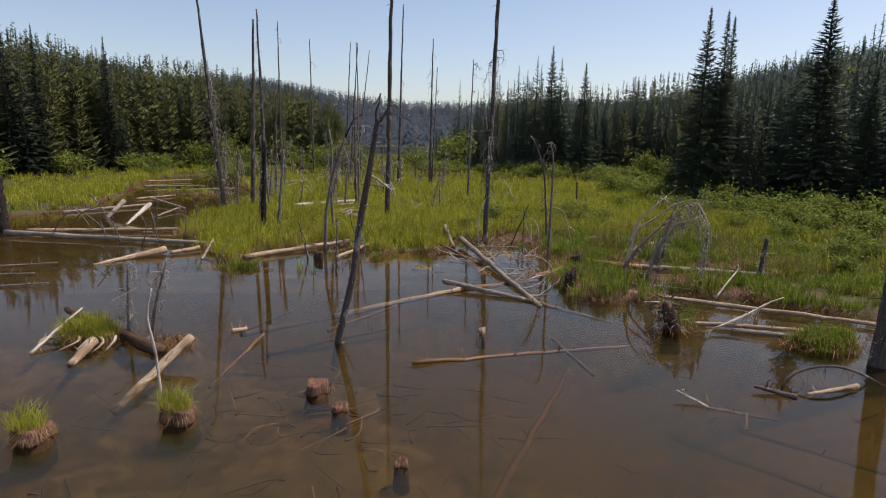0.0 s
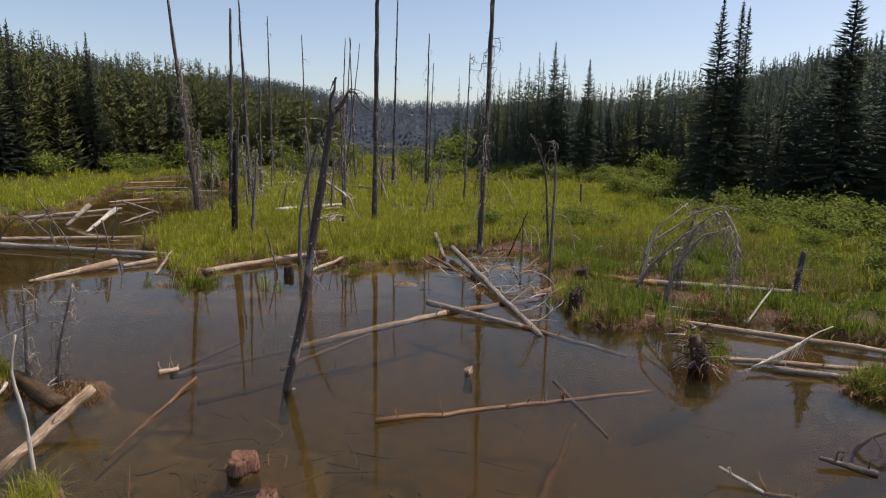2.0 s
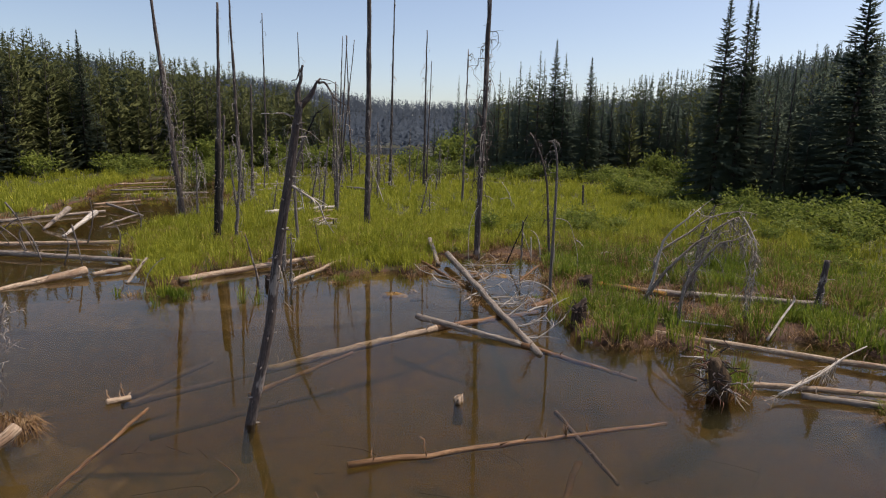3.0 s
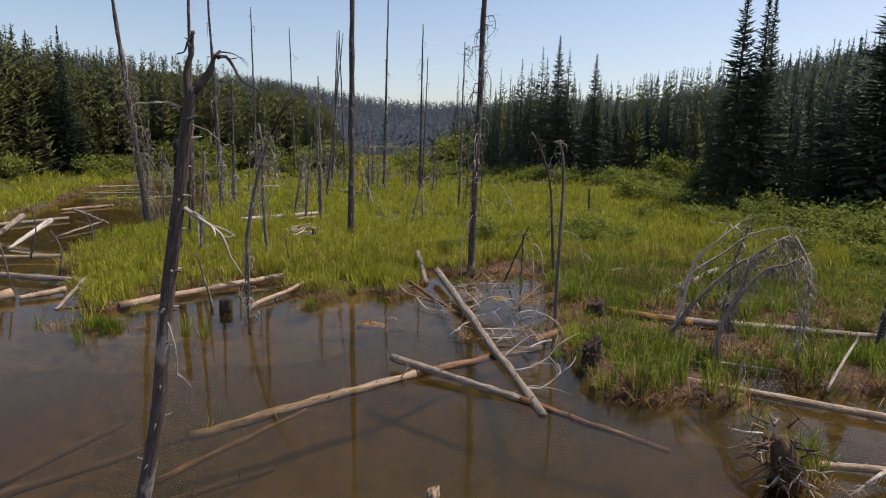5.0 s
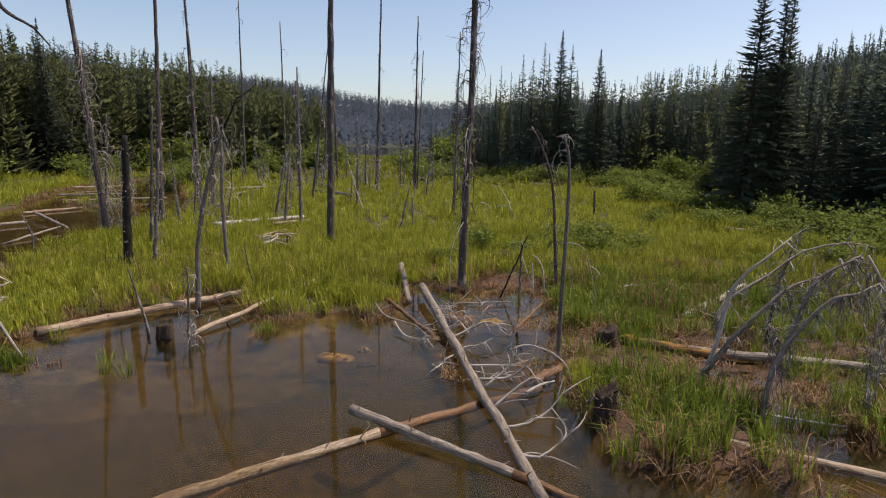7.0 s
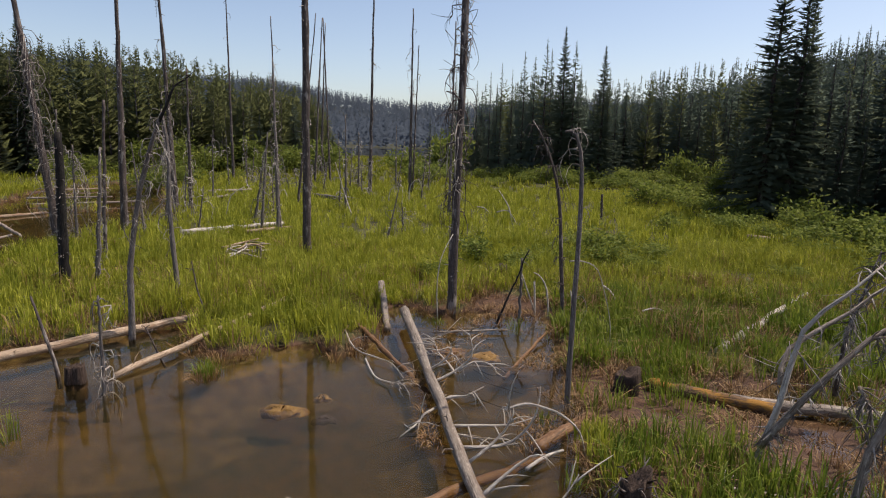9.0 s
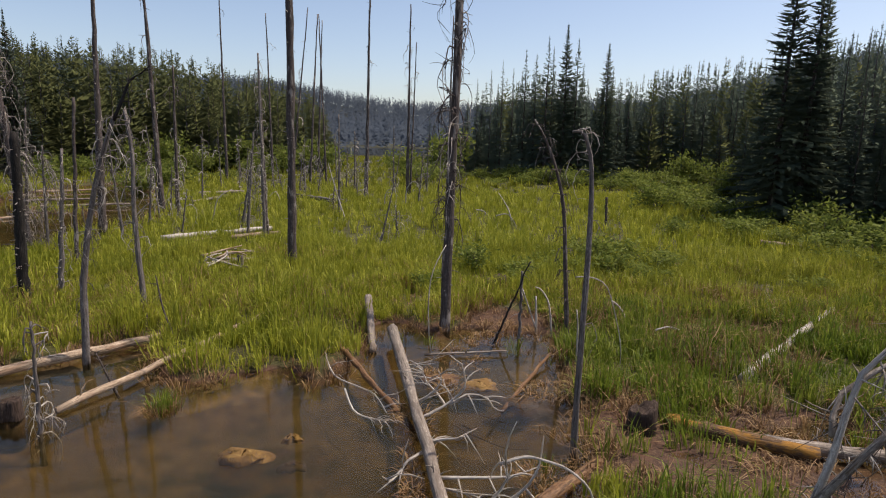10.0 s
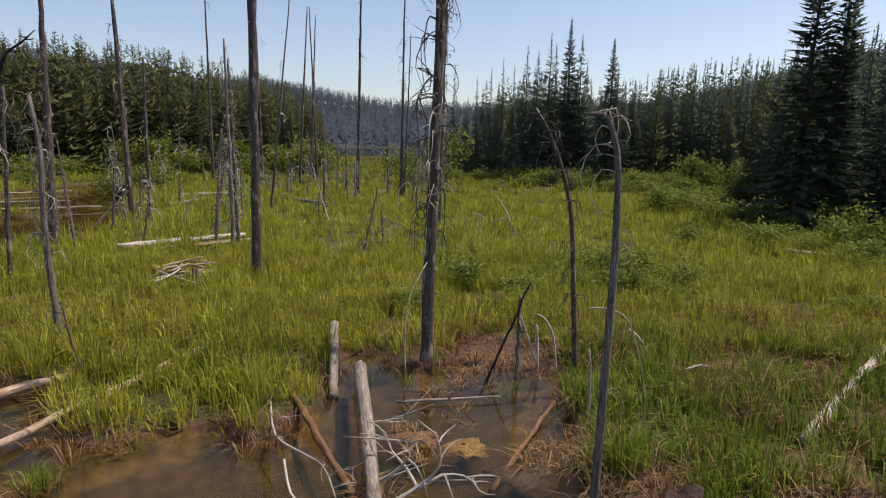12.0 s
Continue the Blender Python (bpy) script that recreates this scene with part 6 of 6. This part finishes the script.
# ---- stumps ----
def stump(label, at, r, h, mat=STUMP, seed=0, tuft=0, name="tree_stump", top=None, slant=0.0):
    rnd = random.Random(seed)
    ob = thing(name, at, label, "stump")
    b = Buf()
    n = 18
    lobes = [1 + 0.17 * math.sin(3 * k * 6.283 / n + seed) + 0.08 * math.sin(5 * k * 6.283 / n + 2 * seed) + rnd.uniform(-0.06, 0.06) for k in range(n)]
    base = Buf()
    base.tube([(0, 0, -0.28), (0, 0, -0.12), (0, 0, -0.012)], [r * 1.3, r * 1.1, r * 1.0], 12, 0.1, rnd=rnd)
    part("root_base", base, SUNK, ob, "dark sunken base")
    rings = [(-0.02, 1.02), (0.0, 1.08), (h * 0.35, 1.02), (h * 0.75, 0.96), (h * 0.97, 0.93), (h, 0.84), (h * (0.9 if h > 0.1 else 1.15), 0.4)]
    for z, s in rings:
        for k in range(n):
            a = k * 6.283 / n
            x, y = math.cos(a) * r * s * lobes[k], math.sin(a) * r * s * lobes[k]
            b.v.append(Vector((x, y, z + (slant * x / r + rnd.uniform(-0.03, 0.03) if z > h * 0.5 else 0))))
            b.g.append((x, y, z))
    for i in range(len(rings) - 1):
        for k in range(n):
            b.f.append((i * n + k, i * n + (k + 1) % n, (i + 1) * n + (k + 1) % n, (i + 1) * n + k))
    b.f.append(tuple((len(rings) - 1) * n + k for k in range(n)))
    part("body", b, mat, ob)
    if tuft:
        g = Buf()
        for k in range(tuft):
            a, q = rnd.uniform(0, 6.28), r * math.sqrt(rnd.random()) * 1.05
            p = Vector((math.cos(a) * q - 0.04, math.sin(a) * q, h * 0.85))
            d = Vector((rnd.gauss(0, 0.06), rnd.gauss(0, 0.06), rnd.uniform(0.08, 0.34)))
            s = Vector((math.cos(a + 1), math.sin(a + 1), 0)) * 0.003
            m = p + d * 0.6
            g.poly(p - s, p + s, m + s * 0.8, m - s * 0.8)
            g.poly(m - s * 0.8, m + s * 0.8, p + d * 1.0 + Vector((d.x, d.y, -0.04)))
        part("grass_tuft", g, SEDGE, ob, "green grass tuft on top", smooth=False)
        g = Buf()
        for k in range(tuft // 2):
            a = rnd.uniform(0, 6.28)
            p = Vector((math.cos(a) * r * 0.9, math.sin(a) * r * 0.9, h * rnd.uniform(0.7, 1.0)))
            e = p + Vector((math.cos(a + rnd.gauss(0, 0.7)) * 0.08, math.sin(a + rnd.gauss(0, 0.7)) * 0.08, -rnd.uniform(0.02, h)))
            s = Vector((-math.sin(a), math.cos(a), 0)) * 0.0035
            g.poly(p - s, p + s, e + s * 0.4, e - s * 0.4)
        part("root_mat", g, THATCH, ob, "hanging tan dead roots", smooth=False)
    return ob


stump("beaver-cut brown stump standing in the pond", (-1.5, 7.0, 0), 0.135, 0.115, seed=1, slant=0.02)
stump("low reddish gnawed stump at water level", (-1.13, 6.52, 0), 0.09, 0.06, seed=2, slant=0.02)
stump("small gnawed stump breaking the surface", (-0.33, 5.35, 0), 0.065, 0.035, seed=3, slant=0.03)
stump("pale pointed gnawed stub breaking the surface", (0.72, 9.47, 0), 0.05, 0.05, TAN, seed=13, slant=0.03)
stump("grass-topped rotten stump in the pond", (-2.85, 6.2, 0), 0.17, 0.15, seed=4, tuft=260)
stump("grass-topped rotten stump in the pond", (-4.15, 5.7, 0), 0.17, 0.13, seed=5, tuft=240)
stump("dark rounded stump on the muddy bank", (3.48, 15.0, 0), 0.14, 0.28, DARKSTUMP, seed=6, slant=0.05)
sp = stump("splintered dark stump in the tussock", (2.8, 12.5, 0), 0.11, 0.4, DARKSTUMP, seed=7, slant=0.08)
for k in range(18):
    a = rk.uniform(0, 6.28)
    p = Vector((math.cos(a) * 0.09, math.sin(a) * 0.09, rk.uniform(0.15, 0.42)))
    twig(sp, [p, p + Vector((math.cos(a) * 0.06, math.sin(a) * 0.06, 0.05)), p + Vector((math.cos(a) * 0.14, math.sin(a) * 0.14, rk.uniform(-0.15, 0.12)))], 0.012, GREY if k % 2 else DARKSTUMP, rk, 1, "splinter", 0.08)
dead_tree("pointed dark broken snag leaning in the sedge", (7.23, 13.26, 0), (7.33, 13.26, 1.1), 0.075, 0.045, BARK, stubs=8, seed=621)
stump("small sunlit stump in the water", (-3.08, 14.9, 0), 0.11, 0.2, DARKSTUMP, seed=9, slant=0.02)
stump("crumbling brown stump behind the pool", (2.3, 20.2, 0), 0.22, 0.42, DARKSTUMP, seed=10, slant=0.05)
stump("small dark post stump in the sedge", (-2.9, 21.2, 0), 0.06, 0.5, BARK, seed=11)

# ---- sunken sticks on the pond bed ----
for k in range(190):
    x, y = rk.uniform(-4.5, 4.5), rk.uniform(3.6, 9.5)
    if k > 85:
        x, y = rk.gauss(-1.4, 0.8), rk.gauss(6.6, 0.7)
    elif k > 55:
        x, y = rk.uniform(0.8, 3.0), rk.uniform(13.5, 17.8)
    if k > 150:
        x, y = rk.uniform(-4.2, 1.6), rk.uniform(3.4, 7.2)
    a, l = rk.uniform(0, 6.28), rk.uniform(0.2, 0.8)
    z = ground_at(x, y) + (0.03 if k < 86 else rk.uniform(0.05, 0.2))
    z = min(z + (rk.uniform(0.04, 0.16) if k > 150 else 0), -0.03)
    m = (x + math.cos(a) * l * 0.5 + rk.gauss(0, 0.13), y + math.sin(a) * l * 0.5 + rk.gauss(0, 0.1), z + 0.02)
    path_stem("sunken_stick", "thin dark twig lying on the pond bed", "stick", [(x, y, z), m, (x + math.cos(a) * l, y + math.sin(a) * l, z + rk.uniform(0, 0.06))], rk.uniform(0.005, 0.016), 0.003, SUNK if k % 3 else WET, 5, seed=k, group="sunken twigs")


# dead roots and thatch round the islet's turf
for cx, cy, rx, ry, n in ((-5.3, 8.7, 0.42, 0.24, 420), (-3.95, 8.55, 0.3, 0.14, 220)):
    g = Buf()
    for k in range(n):
        a = rk.uniform(0, 6.28)
        p = Vector((cx + math.cos(a) * rx * rk.uniform(0.6, 1.0), cy + math.sin(a) * ry * rk.uniform(0.6, 1.0), rk.uniform(0.06, 0.16)))
        e = p + Vector((math.cos(a) * 0.09 + rk.gauss(0, 0.05), math.sin(a) * 0.09 + rk.gauss(0, 0.05), -rk.uniform(0.06, 0.2)))
        w = Vector((-math.sin(a), math.cos(a), 0)) * 0.004
        g.poly(p - w, p + w, e + w * 0.4, e - w * 0.4)
    tagged(new("root_mat", g.mesh("root_mat", THATCH, False)), "tan hanging roots and dead thatch round the islet", "roots", kind="stuff")
for k in range(5):
    x, y = -5.3 + rk.gauss(0, 0.3), 8.5 + rk.gauss(0, 0.06)
    path_stem("root", "pale dead root sticking out of the islet", "root", [(x, y, 0.1), (x + rk.gauss(0, 0.08), y - 0.15, 0.08), (x + rk.gauss(0, 0.12), y - 0.3, -0.03)], 0.025, 0.01, (TAN, SILVER)[k % 2], seed=k)


# ---- peat clumps in the shallows ----
def clump(label, at, rx, ry, h, mat, seed):
    rnd = random.Random(seed)
    b = Buf()
    n, m = 16, 5
    for i in range(m + 1):
        t = i / m
        for k in range(n):
            a = 6.283 * k / n
            s = math.cos(t * 1.5) * (1 + 0.18 * math.sin(3 * a + seed) + 0.12 * math.sin(7 * a) + rnd.uniform(-0.08, 0.08))
            p = Vector((math.cos(a) * rx * s, math.sin(a) * ry * s, h * 0.8 * math.sin(t * 1.5) * rnd.uniform(0.8, 1.1)))
            b.v.append(p + Vector((rnd.gauss(0, 0.012), rnd.gauss(0, 0.012), rnd.gauss(0, 0.007))))
            b.g.append(tuple(p))
    for i in range(m):
        for k in range(n):
            b.f.append((i * n + k, i * n + (k + 1) % n, (i + 1) * n + (k + 1) % n, (i + 1) * n + k))
    b.f.append(tuple(m * n + k for k in range(n)))
    ob = new("peat_clump", b.mesh("peat_clump", mat))
    ob.location = at
    return tagged(ob, label, "peat clump")


clump("rusty brown peat clump just under the water", (-0.48, 14.35, -0.06), 0.26, 0.13, 0.1, PEAT, 1)
clump("small rusty peat clump in the water", (-0.12, 14.75, -0.08), 0.1, 0.06, 0.08, PEAT, 2)
clump("dark sunken peat clump", (0.0, 14.3, -0.12), 0.14, 0.08, 0.08, SUNK, 3)
clump("yellowish floating algae clump in the shallow pool", (1.84, 16.15, -0.03), 0.22, 0.2, 0.06, PEAT, 4)
clump("orange peat clump in the shallow pool", (1.35, 16.3, -0.03), 0.25, 0.16, 0.05, WET, 5)
clump("brown peat clump in the shallow pool", (2.3, 15.7, -0.03), 0.26, 0.16, 0.045, SUNK, 6)
dead_tree("dark broken trunk stump standing in the back pond", (-13.6, 18.4, 0), (-13.7, 18.5, 1.6), 0.2, 0.15, CHAR, stubs=6, seed=620)
